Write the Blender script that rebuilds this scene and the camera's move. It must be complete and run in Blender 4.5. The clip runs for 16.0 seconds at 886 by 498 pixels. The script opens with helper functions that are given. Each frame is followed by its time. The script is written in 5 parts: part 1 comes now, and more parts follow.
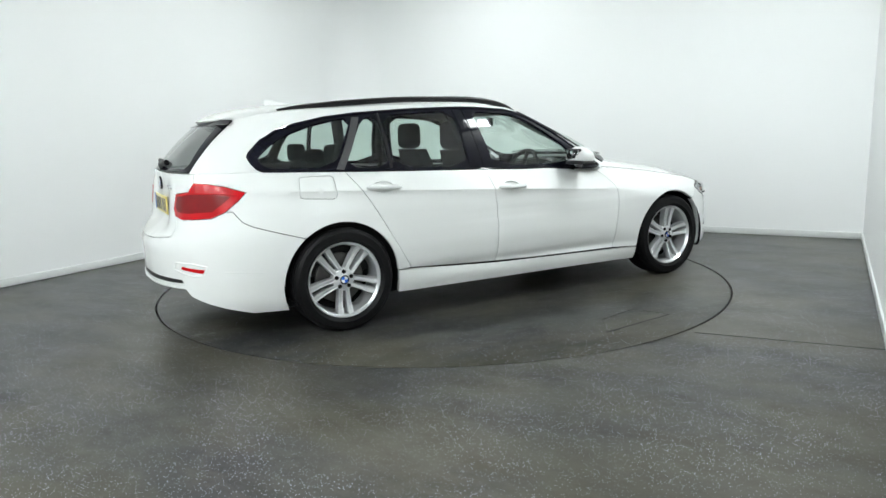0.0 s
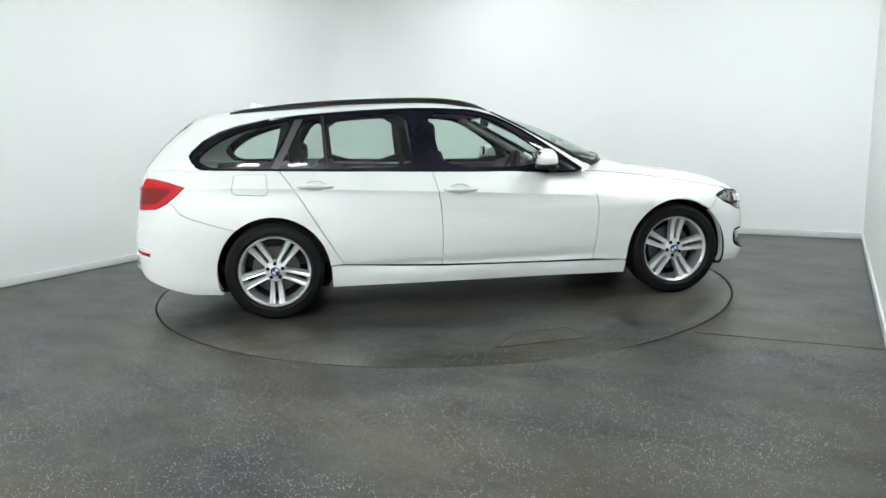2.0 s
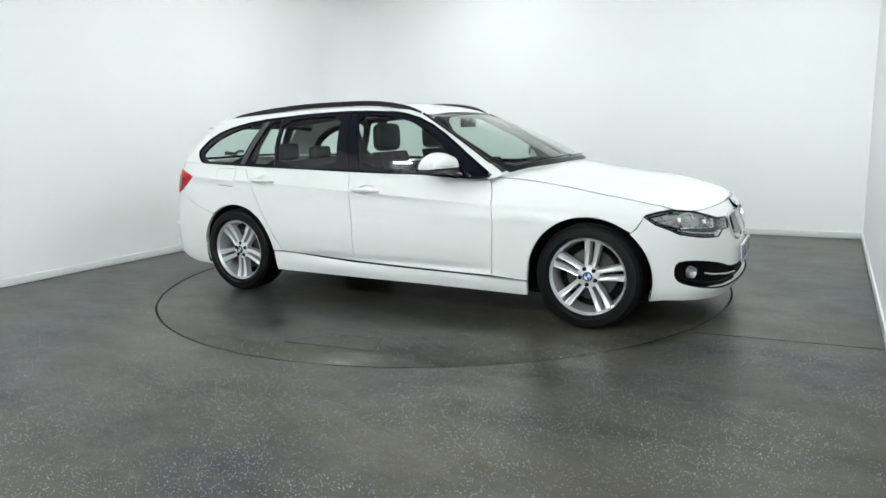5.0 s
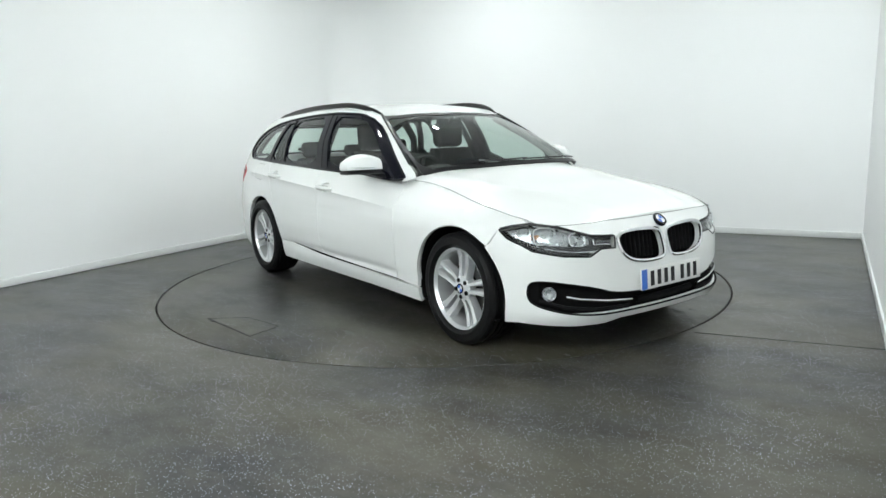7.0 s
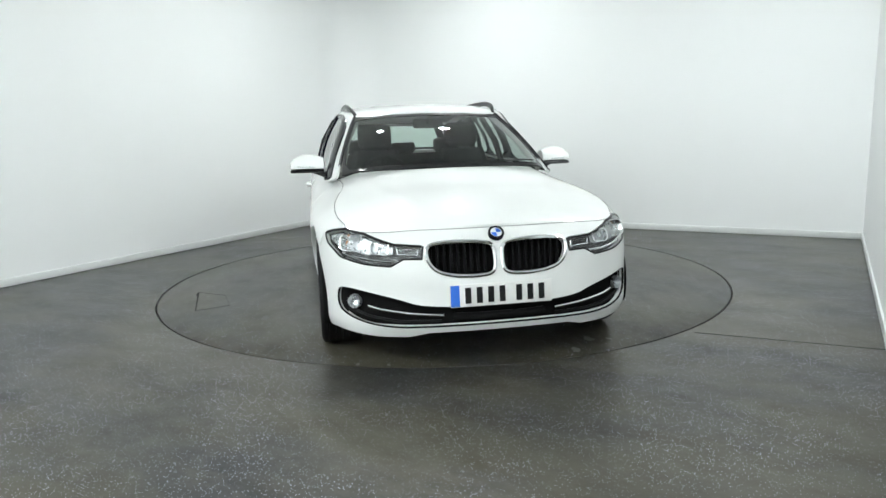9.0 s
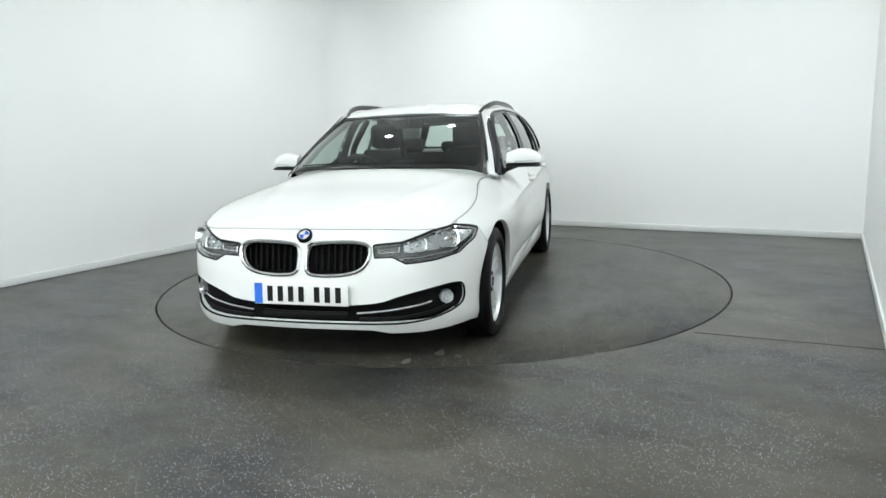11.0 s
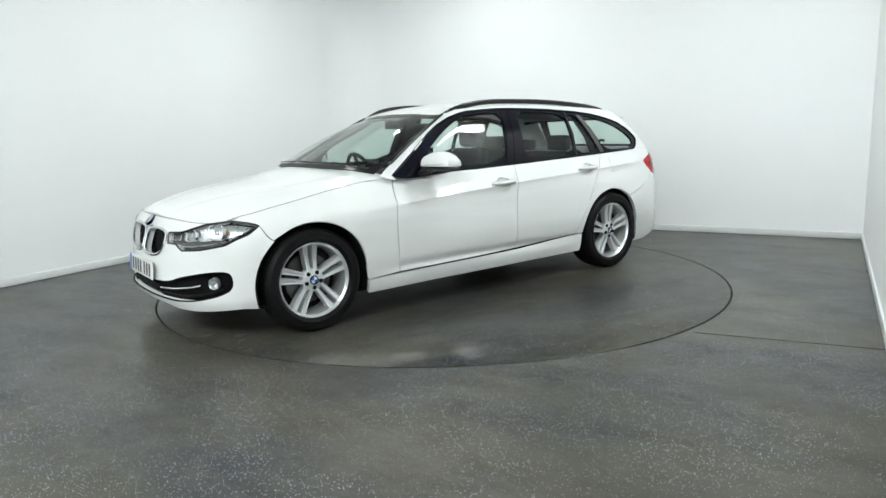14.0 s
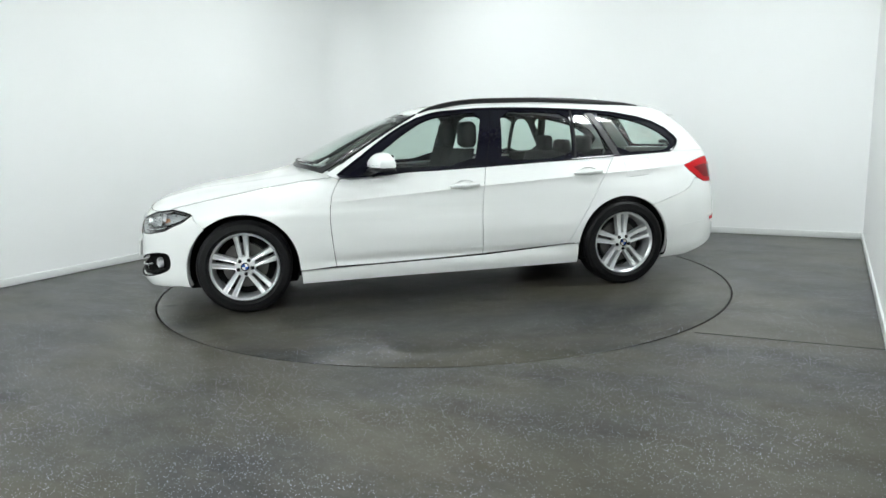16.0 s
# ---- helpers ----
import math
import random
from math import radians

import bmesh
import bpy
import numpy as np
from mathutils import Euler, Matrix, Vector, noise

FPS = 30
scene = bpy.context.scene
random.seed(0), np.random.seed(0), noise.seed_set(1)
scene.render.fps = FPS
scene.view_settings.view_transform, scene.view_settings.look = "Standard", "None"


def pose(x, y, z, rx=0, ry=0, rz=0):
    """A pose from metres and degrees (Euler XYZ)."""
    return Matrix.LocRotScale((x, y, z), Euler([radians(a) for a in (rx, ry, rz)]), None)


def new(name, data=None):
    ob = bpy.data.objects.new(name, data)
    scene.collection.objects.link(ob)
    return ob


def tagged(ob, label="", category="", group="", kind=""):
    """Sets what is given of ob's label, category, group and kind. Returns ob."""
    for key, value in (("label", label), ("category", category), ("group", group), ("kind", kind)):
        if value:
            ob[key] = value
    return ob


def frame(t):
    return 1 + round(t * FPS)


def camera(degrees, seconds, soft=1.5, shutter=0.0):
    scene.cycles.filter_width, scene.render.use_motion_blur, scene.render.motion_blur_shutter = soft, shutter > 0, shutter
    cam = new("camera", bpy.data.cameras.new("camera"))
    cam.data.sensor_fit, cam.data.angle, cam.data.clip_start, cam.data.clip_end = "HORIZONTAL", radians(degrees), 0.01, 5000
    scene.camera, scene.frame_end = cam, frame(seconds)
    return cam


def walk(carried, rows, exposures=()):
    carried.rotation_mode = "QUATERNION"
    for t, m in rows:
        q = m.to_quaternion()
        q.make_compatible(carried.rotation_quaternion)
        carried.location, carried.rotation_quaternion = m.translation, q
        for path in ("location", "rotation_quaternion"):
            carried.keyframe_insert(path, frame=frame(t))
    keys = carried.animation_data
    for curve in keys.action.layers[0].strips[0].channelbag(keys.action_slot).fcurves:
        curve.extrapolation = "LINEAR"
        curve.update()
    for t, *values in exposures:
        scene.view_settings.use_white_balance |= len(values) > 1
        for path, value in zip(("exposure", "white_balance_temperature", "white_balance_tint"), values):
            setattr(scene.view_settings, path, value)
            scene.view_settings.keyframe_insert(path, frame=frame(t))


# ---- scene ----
# Turntable centre is the origin; the camera looks along +y.
cam = camera(66.17, 16.0, soft=1.5)
EYE = pose(0, -5.5965, 1.2083) @ Matrix.Rotation(radians(-0.03), 4, "Z") @ Matrix.Rotation(radians(90 - 9.921), 4, "X") @ Matrix.Rotation(radians(-1.62), 4, "Z")
walk(cam, [(0, EYE), (16, EYE)], exposures=[(0, 0.0), (16, 0.0)])

# turn of the table in degrees, second by second
TURN = [(0, 29.18), (0.25, 27.41), (0.5, 25.44), (0.75, 23.08), (1, 20.39), (1.5, 14.46), (2, 8.18), (2.5, 1.97), (3, -4.27),
        (3.5, -10.41), (4, -16.64), (4.5, -22.85), (5, -29.1), (5.5, -35.3), (6, -41.57), (6.5, -47.85), (7, -54.12), (7.5, -60.36),
        (8, -66.66), (8.5, -72.9), (9, -79.27), (9.5, -85.55), (10, -91.85), (10.5, -98.2), (11, -104.5), (11.5, -110.86), (12, -117.22),
        (12.5, -123.55), (13, -129.9), (13.5, -136.16), (14, -142.46), (14.5, -148.75), (15, -155.1), (15.5, -161.43), (16, -167.85)]
CAR_X, CAR_Y = 0.1374, -0.1512      # the car's place on the table
TABLE_R = 2.243

world = bpy.data.worlds.new("world")
scene.world = world
world.use_nodes = True
world.node_tree.nodes["Background"].inputs[0].default_value = (0.8, 0.9, 1.0, 1)
world.node_tree.nodes["Background"].inputs[1].default_value = 0.0
LAMP = 64.5


# ---- materials ----
def nodes_of(name):
    m = bpy.data.materials.new(name)
    m.use_nodes = True
    return m, m.node_tree.nodes, m.node_tree.links, m.node_tree.nodes["Principled BSDF"]


def plain(name, col, rough=0.5, metal=0.0, coat=0.0, vary=0.06, scale=40.0, bump=0.0, spec=0.5, bscale=None):
    """Base colour with fine uneven tone, gloss and relief."""
    m, n, l, b = nodes_of(name)
    tc = n.new("ShaderNodeTexCoord")
    nz = n.new("ShaderNodeTexNoise")
    nz.inputs["Scale"].default_value, nz.inputs["Detail"].default_value = scale, 4
    l.new(tc.outputs["Object"], nz.inputs["Vector"])
    mix = n.new("ShaderNodeMix")
    mix.data_type = "RGBA"
    mix.inputs["A"].default_value = (*[c * (1 - vary) for c in col], 1)
    mix.inputs["B"].default_value = (*[min(1, c * (1 + vary)) for c in col], 1)
    l.new(nz.outputs["Fac"], mix.inputs["Factor"])
    l.new(mix.outputs["Result"], b.inputs["Base Color"])
    mr = n.new("ShaderNodeMapRange")
    mr.inputs["To Min"].default_value, mr.inputs["To Max"].default_value = max(0.0, rough * 0.85), min(1, rough * 1.15)
    l.new(nz.outputs["Fac"], mr.inputs["Value"])
    l.new(mr.outputs["Result"], b.inputs["Roughness"])
    b.inputs["Metallic"].default_value = metal
    b.inputs["Coat Weight"].default_value = coat
    b.inputs["Coat Roughness"].default_value = 0.03
    b.inputs["Specular IOR Level"].default_value = spec
    if bump:
        bp = n.new("ShaderNodeBump")
        bp.inputs["Strength"].default_value, bp.inputs["Distance"].default_value = bump, 0.002
        src = nz
        if bscale:
            src = n.new("ShaderNodeTexNoise")
            src.inputs["Scale"].default_value = bscale
            l.new(tc.outputs["Object"], src.inputs["Vector"])
        l.new(src.outputs["Fac"], bp.inputs["Height"])
        l.new(bp.outputs["Normal"], b.inputs["Normal"])
    return m


def glow(name, col, strength):
    m, n, l, b = nodes_of(name)
    b.inputs["Base Color"].default_value = (0.9, 0.9, 0.9, 1)
    b.inputs["Emission Color"].default_value = (*col, 1)
    b.inputs["Emission Strength"].default_value = strength
    return m


def glass(name, tint, rough=0.0):
    """Thin glazing: tinted see-through with a mirror sheen by Fresnel."""
    m, n, l, b = nodes_of(name)
    n.remove(b)
    tr, gl, lw, pw, mr, mx = (n.new("ShaderNode" + k) for k in ("BsdfTransparent", "BsdfGlossy", "LayerWeight", "Math", "MapRange", "MixShader"))
    tr.inputs["Color"].default_value = (*tint, 1)
    gl.inputs["Color"].default_value, gl.inputs["Roughness"].default_value = (1, 1, 1, 1), rough
    lw.inputs["Blend"].default_value = 0.5
    pw.operation, pw.inputs[1].default_value = "POWER", 5.0
    mr.inputs["To Min"].default_value, mr.inputs["To Max"].default_value = 0.04, 1.0
    l.new(lw.outputs["Facing"], pw.inputs[0])
    l.new(pw.outputs[0], mr.inputs["Value"])
    l.new(mr.outputs["Result"], mx.inputs[0])
    l.new(tr.outputs[0], mx.inputs[1])
    l.new(gl.outputs[0], mx.inputs[2])
    l.new(mx.outputs[0], n["Material Output"].inputs["Surface"])
    return m


def vinyl(name, wear, glints):
    """Grey safety flooring: cloudy tone, brownish scuffs, pale glints, faint relief."""
    m, n, l, b = nodes_of(name)
    tc = n.new("ShaderNodeTexCoord")

    def noise_at(scale, detail, rough=0.55, stretch=None):
        nz = n.new("ShaderNodeTexNoise")
        nz.inputs["Scale"].default_value, nz.inputs["Detail"].default_value, nz.inputs["Roughness"].default_value = scale, detail, rough
        if stretch:
            mp = n.new("ShaderNodeMapping")
            mp.inputs["Scale"].default_value = stretch
            mp.inputs["Rotation"].default_value = (0, 0, 0.5)
            l.new(tc.outputs["Object"], mp.inputs["Vector"])
            l.new(mp.outputs["Vector"], nz.inputs["Vector"])
        else:
            l.new(tc.outputs["Object"], nz.inputs["Vector"])
        return nz.outputs["Fac"]

    def ramp(fac, lo, hi, a, c):
        mr = n.new("ShaderNodeMapRange")
        mr.inputs["From Min"].default_value, mr.inputs["From Max"].default_value = lo, hi
        mr.inputs["To Min"].default_value, mr.inputs["To Max"].default_value = a, c
        l.new(fac, mr.inputs["Value"])
        return mr.outputs["Result"]

    def blend(fac, a, c, kind="MIX"):
        mx = n.new("ShaderNodeMix")
        mx.data_type, mx.blend_type = "RGBA", kind
        l.new(fac, mx.inputs["Factor"])
        for key, v in (("A", a), ("B", c)):
            if isinstance(v, tuple):
                mx.inputs[key].default_value = (*v, 1)
            else:
                l.new(v, mx.inputs[key])
        return mx.outputs["Result"]

    cloud = noise_at(0.9, 5)
    fine = noise_at(9, 5, 0.65)
    base = blend(ramp(cloud, 0.36, 0.64, 0, 1), (0.013, 0.0135, 0.0135), (0.036, 0.036, 0.035))
    base = blend(ramp(fine, 0.40, 0.70, 0, 0.5), base, (0.009, 0.0095, 0.009))
    base = blend(ramp(noise_at(2.6, 7, 0.72, (1, 2.0, 1)), 0.44, 0.70, 0, 0.6), base, (0.009, 0.0095, 0.0095))
    base = blend(ramp(noise_at(6.5, 5, 0.7, (1, 1.6, 1)), 0.50, 0.66, 0, 0.6), base, (0.066, 0.064, 0.054))
    base = blend(ramp(noise_at(60, 3, 0.8), 0.42, 0.74, 0, 0.4), base, (0.055, 0.055, 0.057))
    base = blend(ramp(noise_at(0.55, 4, 0.6, (1, 2.2, 1)), 0.42, 0.58, 0, wear), base, (0.066, 0.060, 0.039))
    vo = n.new("ShaderNodeTexVoronoi")
    vo.inputs["Scale"].default_value = 150
    l.new(tc.outputs["Object"], vo.inputs["Vector"])
    dot = ramp(vo.outputs["Distance"], 0.20, 0.34, 1, 0)
    pick = n.new("ShaderNodeSeparateColor")
    l.new(vo.outputs["Color"], pick.inputs[0])
    some = ramp(pick.outputs[0], 1.0 - glints, 1.0 - glints * 0.4, 0, 1)
    mul = n.new("ShaderNodeMath")
    mul.operation = "MULTIPLY"
    l.new(dot, mul.inputs[0])
    l.new(some, mul.inputs[1])
    mask = n.new("ShaderNodeMath")
    mask.operation = "MULTIPLY"
    l.new(mul.outputs[0], mask.inputs[0])
    l.new(ramp(noise_at(1.6, 3), 0.36, 0.56, 0.25, 1), mask.inputs[1])
    base = blend(mask.outputs[0], base, (0.75, 0.77, 1.0))
    l.new(base, b.inputs["Base Color"])
    l.new(ramp(cloud, 0.3, 0.7, 0.30, 0.36), b.inputs["Roughness"])
    dull = noise_at(1.9, 7, 0.68, (1, 1.8, 1))
    l.new(ramp(dull, 0.38, 0.64, 0.42, 0.17), b.inputs["Specular IOR Level"])
    bp = n.new("ShaderNodeBump")
    bp.inputs["Strength"].default_value, bp.inputs["Distance"].default_value = 0.15, 0.002
    l.new(noise_at(60, 3), bp.inputs["Height"])
    l.new(bp.outputs["Normal"], b.inputs["Normal"])
    return m


M_WALL = plain("wall paint", (0.915, 0.93, 0.925), 0.6, vary=0.015, scale=1.3, bump=0.05, bscale=120)
M_CEIL = plain("ceiling paint", (0.89, 0.90, 0.895), 0.8, vary=0.02, scale=2)
M_SKIRT = plain("skirting paint", (0.74, 0.76, 0.75), 0.4, vary=0.04, scale=6)
M_FLOOR = vinyl("floor vinyl", 0.7, 0.32)
M_TABLE = vinyl("table vinyl", 0.6, 0.12)
M_GAP = plain("dark gap", (0.012, 0.012, 0.012), 0.8)
M_STAIN = plain("oil stain", (0.014, 0.014, 0.013), 0.34, vary=0.3, scale=20)
M_SCUFF = plain("pale scuff", (0.13, 0.13, 0.125), 0.6, vary=0.4, scale=30)
M_LAMP = glow("lamp diffuser", (0.94, 1.0, 1.01), LAMP)
# added fill for the wall corner, no known lamp
M_FILL = glow("fill light diffuser", (0.945, 1.0, 1.0), LAMP * 6.8)
M_ALU = plain("white lamp frame", (0.8, 0.8, 0.8), 0.4)
M_PAINT = plain("white car paint", (0.80, 0.815, 0.80), 0.42, coat=0.8, vary=0.01, scale=15)
M_PAINT.node_tree.nodes["Principled BSDF"].inputs["Coat Roughness"].default_value = 0.08
M_BLACK = plain("black trim", (0.008, 0.008, 0.009), 0.3, vary=0.2, spec=0.3)
M_MATT = plain("matt black plastic", (0.006, 0.006, 0.0065), 0.7, vary=0.2, spec=0.15)
M_SATIN = plain("satin black", (0.008, 0.008, 0.0085), 0.35, vary=0.2, spec=0.3)
M_GLOSSBLACK = plain("gloss black", (0.004, 0.004, 0.009), 0.06, vary=0.1, spec=0.2)
M_UNDER = plain("underbody", (0.006, 0.006, 0.006), 0.85, vary=0.3, spec=0.1)
M_TYRE = plain("tyre rubber", (0.006, 0.006, 0.0065), 0.5, vary=0.2, scale=30, bump=0.2, spec=0.15)
M_ALLOY = plain("silver alloy", (0.72, 0.73, 0.74), 0.30, metal=0.65, coat=0.3, vary=0.02, scale=8)
M_CHROME = plain("chrome", (0.78, 0.79, 0.80), 0.10, metal=1.0, vary=0.03)
M_STEEL = plain("brake steel", (0.10, 0.098, 0.095), 0.4, metal=0.8, vary=0.15)
M_GLASS = glass("tinted glazing", (0.76, 0.85, 0.81))
M_BEZEL = plain("bright bezel", (0.55, 0.56, 0.57), 0.28, metal=0.8)
M_GREYBEZEL = plain("grey bezel", (0.44, 0.45, 0.46), 0.28, metal=0.8)
M_LENS = glass("clear lens", (0.88, 0.9, 0.9))
M_SEAT = plain("charcoal cloth", (0.013, 0.013, 0.014), 0.85, vary=0.25, scale=60, bump=0.3, spec=0.2)
M_DASH = plain("dashboard plastic", (0.012, 0.012, 0.012), 0.65, vary=0.2, spec=0.25)
M_RED = plain("red lens", (0.50, 0.005, 0.009), 0.15, coat=0.0, spec=0.22, vary=0.1, scale=8)
M_DARKRED = plain("dark red lens", (0.19, 0.002, 0.004), 0.15, coat=0.0, spec=0.2, vary=0.1)
M_AMBER = plain("amber lens", (0.55, 0.30, 0.18), 0.2, coat=0.5)
M_PLATE = plain("white plate", (0.78, 0.78, 0.76), 0.35, coat=0.3)
M_YPLATE = plain("yellow plate", (0.75, 0.62, 0.16), 0.35, coat=0.3)
M_BLUE = plain("blue enamel", (0.02, 0.14, 0.62), 0.3, coat=0.5)
M_LAMPGREY = plain("lamp housing", (0.085, 0.087, 0.09), 0.35, metal=0.2)
M_HEADLINE = plain("grey headlining", (0.24, 0.24, 0.23), 0.9)


# ---- building helpers ----
def part(name, bm, material, parent=None, label="", smooth=True):
    """Links a bmesh as one mesh object, under a thing or a part."""
    me = bpy.data.meshes.new(name)
    bmesh.ops.recalc_face_normals(bm, faces=bm.faces) if parent is None else None
    bm.to_mesh(me)
    bm.free()
    me.materials.append(material)
    if smooth:
        for f in me.polygons:
            f.use_smooth = True
        me.set_sharp_from_angle(angle=radians(38))
    ob = new(name, me)
    if parent:
        ob.parent = parent
    if label:
        tagged(ob, label)
    return ob


def box(bm, lo, hi, bevel=0.0, m=None, seg=2):
    r = bmesh.ops.create_cube(bm, size=1)
    vs = r["verts"]
    for v in vs:
        v.co = Vector([lo[i] + (v.co[i] + 0.5) * (hi[i] - lo[i]) for i in range(3)])
    if bevel:
        es = list({e for v in vs for e in v.link_edges})
        r2 = bmesh.ops.bevel(bm, geom=es, offset=bevel, segments=seg, affect="EDGES", profile=0.5)
        vs = list({v for f in r2["faces"] for v in f.verts} | {v for v in vs if v.is_valid})
    if m is not None:
        bmesh.ops.transform(bm, matrix=m, verts=[v for v in vs if v.is_valid])
    return vs


def slab(bm, pts, z0, z1):
    """A prism over a plan polygon."""
    a = [bm.verts.new((x, y, z0)) for x, y in pts]
    b = [bm.verts.new((x, y, z1)) for x, y in pts]
    bm.faces.new(a[::-1])
    bm.faces.new(b)
    k = len(pts)
    for i in range(k):
        bm.faces.new((a[i], a[(i + 1) % k], b[(i + 1) % k], b[i]))


def spin(bm, prof, seg=48, axis="Y", m=None, closed=False):
    """Turns a profile of (radius, along) about an axis."""
    rings = []
    for i in range(seg):
        a = 2 * math.pi * i / seg
        c, s = math.cos(a), math.sin(a)
        ring = []
        for r, h in prof:
            co = Vector((r * c, h, r * s)) if axis == "Y" else Vector((r * c, r * s, h)) if axis == "Z" else Vector((h, r * c, r * s))
            ring.append(bm.verts.new(m @ co if m is not None else co))
        rings.append(ring)
    k = len(prof)
    for i in range(seg):
        p, q = rings[i], rings[(i + 1) % seg]
        for j in range(k if closed else k - 1):
            bm.faces.new((p[j], p[(j + 1) % k], q[(j + 1) % k], q[j]))


def tube(bm, pts, r, seg=8, flat=1.0):
    """A rod along a line of points; flat squeezes it in height."""
    pts = [Vector(p) for p in pts]
    rings = []
    for i, p in enumerate(pts):
        d = (pts[min(i + 1, len(pts) - 1)] - pts[max(i - 1, 0)]).normalized()
        side = d.cross(Vector((0, 0, 1)))
        side = side.normalized() if side.length > 1e-4 else Vector((1, 0, 0))
        up = side.cross(d)
        rings.append([bm.verts.new(p + side * (r * math.cos(2 * math.pi * k / seg)) + up * (r * flat * math.sin(2 * math.pi * k / seg))) for k in range(seg)])
    for a, b in zip(rings, rings[1:]):
        for k in range(seg):
            bm.faces.new((a[k], a[(k + 1) % seg], b[(k + 1) % seg], b[k]))
    bm.faces.new(rings[0][::-1])
    bm.faces.new(rings[-1])


# ---- the room ----
ROOM = pose(0, 0, 0, 0, 0, -29.8)       # the room stands askew to the view
U0, U1, V0, V1, CEIL = -3.26, 3.105, -6.6, 3.147, 3.5


def build_room():
    bm = bmesh.new()
    # floor sheet with a round hole for the table
    ring = [bm.verts.new((TABLE_R * math.cos(a), TABLE_R * math.sin(a), 0)) for a in (2 * math.pi * i / 128 for i in range(128))]
    outer = [bm.verts.new((x, y, 0)) for x, y in ((U0, V0), (U1, V0), (U1, V1), (U0, V1))]
    ed = [bm.edges.new((ring[i], ring[(i + 1) % 128])) for i in range(128)] + [bm.edges.new((outer[i], outer[(i + 1) % 4])) for i in range(4)]
    bmesh.ops.triangle_fill(bm, edges=ed, use_beauty=True)
    r = bmesh.ops.extrude_edge_only(bm, edges=[e for e in bm.edges if e.verts[0] in ring and e.verts[1] in ring and e.is_boundary])
    for v in r["geom"]:
        if isinstance(v, bmesh.types.BMVert):
            v.co.z -= 0.03
    for f in bm.faces:
        if abs(f.normal.z) > 0.5 and f.normal.z < 0:
            f.normal_flip()
    floor = part("floor", bm, M_FLOOR)
    floor.matrix_basis = ROOM
    tagged(floor, "dark grey speckled safety vinyl floor with scuffs", "floor", kind="structure")
    bm = bmesh.new()
    box(bm, (U0 - 0.2, V0 - 0.2, -0.2), (U1 + 0.2, V1 + 0.2, -0.035))
    pit = part("floor_base", bm, M_GAP)
    pit.matrix_basis = ROOM
    tagged(pit, "dark concrete base under the vinyl floor", "floor", kind="structure")
    T = 0.15
    walls = {"wall_west": ((U0 - T, V0 - T), (U0, V1 + T)), "wall_east": ((U1, V0 - T), (U1 + T, V1 + T)),
             "wall_north": ((U0, V1), (U1, V1 + T)), "wall_south": ((U0, V0 - T), (U1, V0))}
    for nm, (a, b) in walls.items():
        bm = bmesh.new()
        box(bm, (*a, 0), (*b, CEIL))
        w = part(nm, bm, M_WALL)
        w.matrix_basis = ROOM
        tagged(w, "plain white painted studio wall", "wall", kind="structure")
    bm = bmesh.new()
    box(bm, (U0 - T, V0 - T, CEIL), (U1 + T, V1 + T, CEIL + 0.15))
    c = part("ceiling", bm, M_CEIL)
    c.matrix_basis = ROOM
    tagged(c, "white painted ceiling with lamp panels", "ceiling", kind="structure")
    # skirting boards with a rounded top, a little gap where they meet
    S = 0.014
    for nm, lo, hi in (("baseboard_west", (U0, V0, 0), (U0 + S, V1 - 0.002, 0.068)), ("baseboard_north", (U0 + S, V1 - S, 0), (U1 - S, V1, 0.066)),
                       ("baseboard_east", (U1 - S, V0, 0), (U1, V1 - 0.002, 0.066)), ("baseboard_south", (U0 + S, V0, 0), (U1 - S, V0 + S, 0.068))):
        bm = bmesh.new()
        box(bm, lo, hi, 0.004)
        s = part(nm, bm, M_SKIRT)
        s.matrix_basis = ROOM
        tagged(s, "white painted skirting board along the wall foot", "skirting", kind="structure")
    # rounded cove where the two walls meet, with its bent skirting
    R = 0.55
    for nm, inset, z0, z1, mat, txt, cat in (("wall_cove", 0.0, 0.0, CEIL, M_WALL, "rounded white wall corner", "wall"), ("baseboard_cove", S, 0.0, 0.067, M_SKIRT, "bent white skirting in the rounded corner", "skirting")):
        bm = bmesh.new()
        cx, cy = U0 + R, V1 - R
        pts = [(cx - (R - inset) * math.cos(a), cy + (R - inset) * math.sin(a)) for a in np.linspace(0, math.pi / 2, 25)]
        pts = pts + [(cx, V1 - 0.0005), (U0 + 0.0005, V1 - 0.0005), (U0 + 0.0005, cy)] if inset else pts + [(U0, V1)]
        slab(bm, pts, z0, z1)
        s = part(nm, bm, mat)
        s.matrix_basis = ROOM
        tagged(s, txt, cat, kind="structure")
    # welded joints in the vinyl
    for nm, a, b in (("floor_seam", (1.46, -1.77), (2.42, -2.21)),):
        bm = bmesh.new()
        d = (Vector((*b, 0)) - Vector((*a, 0)))
        w = Vector((-d.y, d.x, 0)).normalized() * 0.0014
        p = [Vector((*a, 0)) - w, Vector((*b, 0)) - w, Vector((*b, 0)) + w, Vector((*a, 0)) + w]
        slab(bm, [(q.x, q.y) for q in p], 0.0005, 0.0025)
        s = part(nm, bm, M_GAP)
        tagged(s, "thin dark welded joint in the vinyl floor", "floor joint", kind="structure")


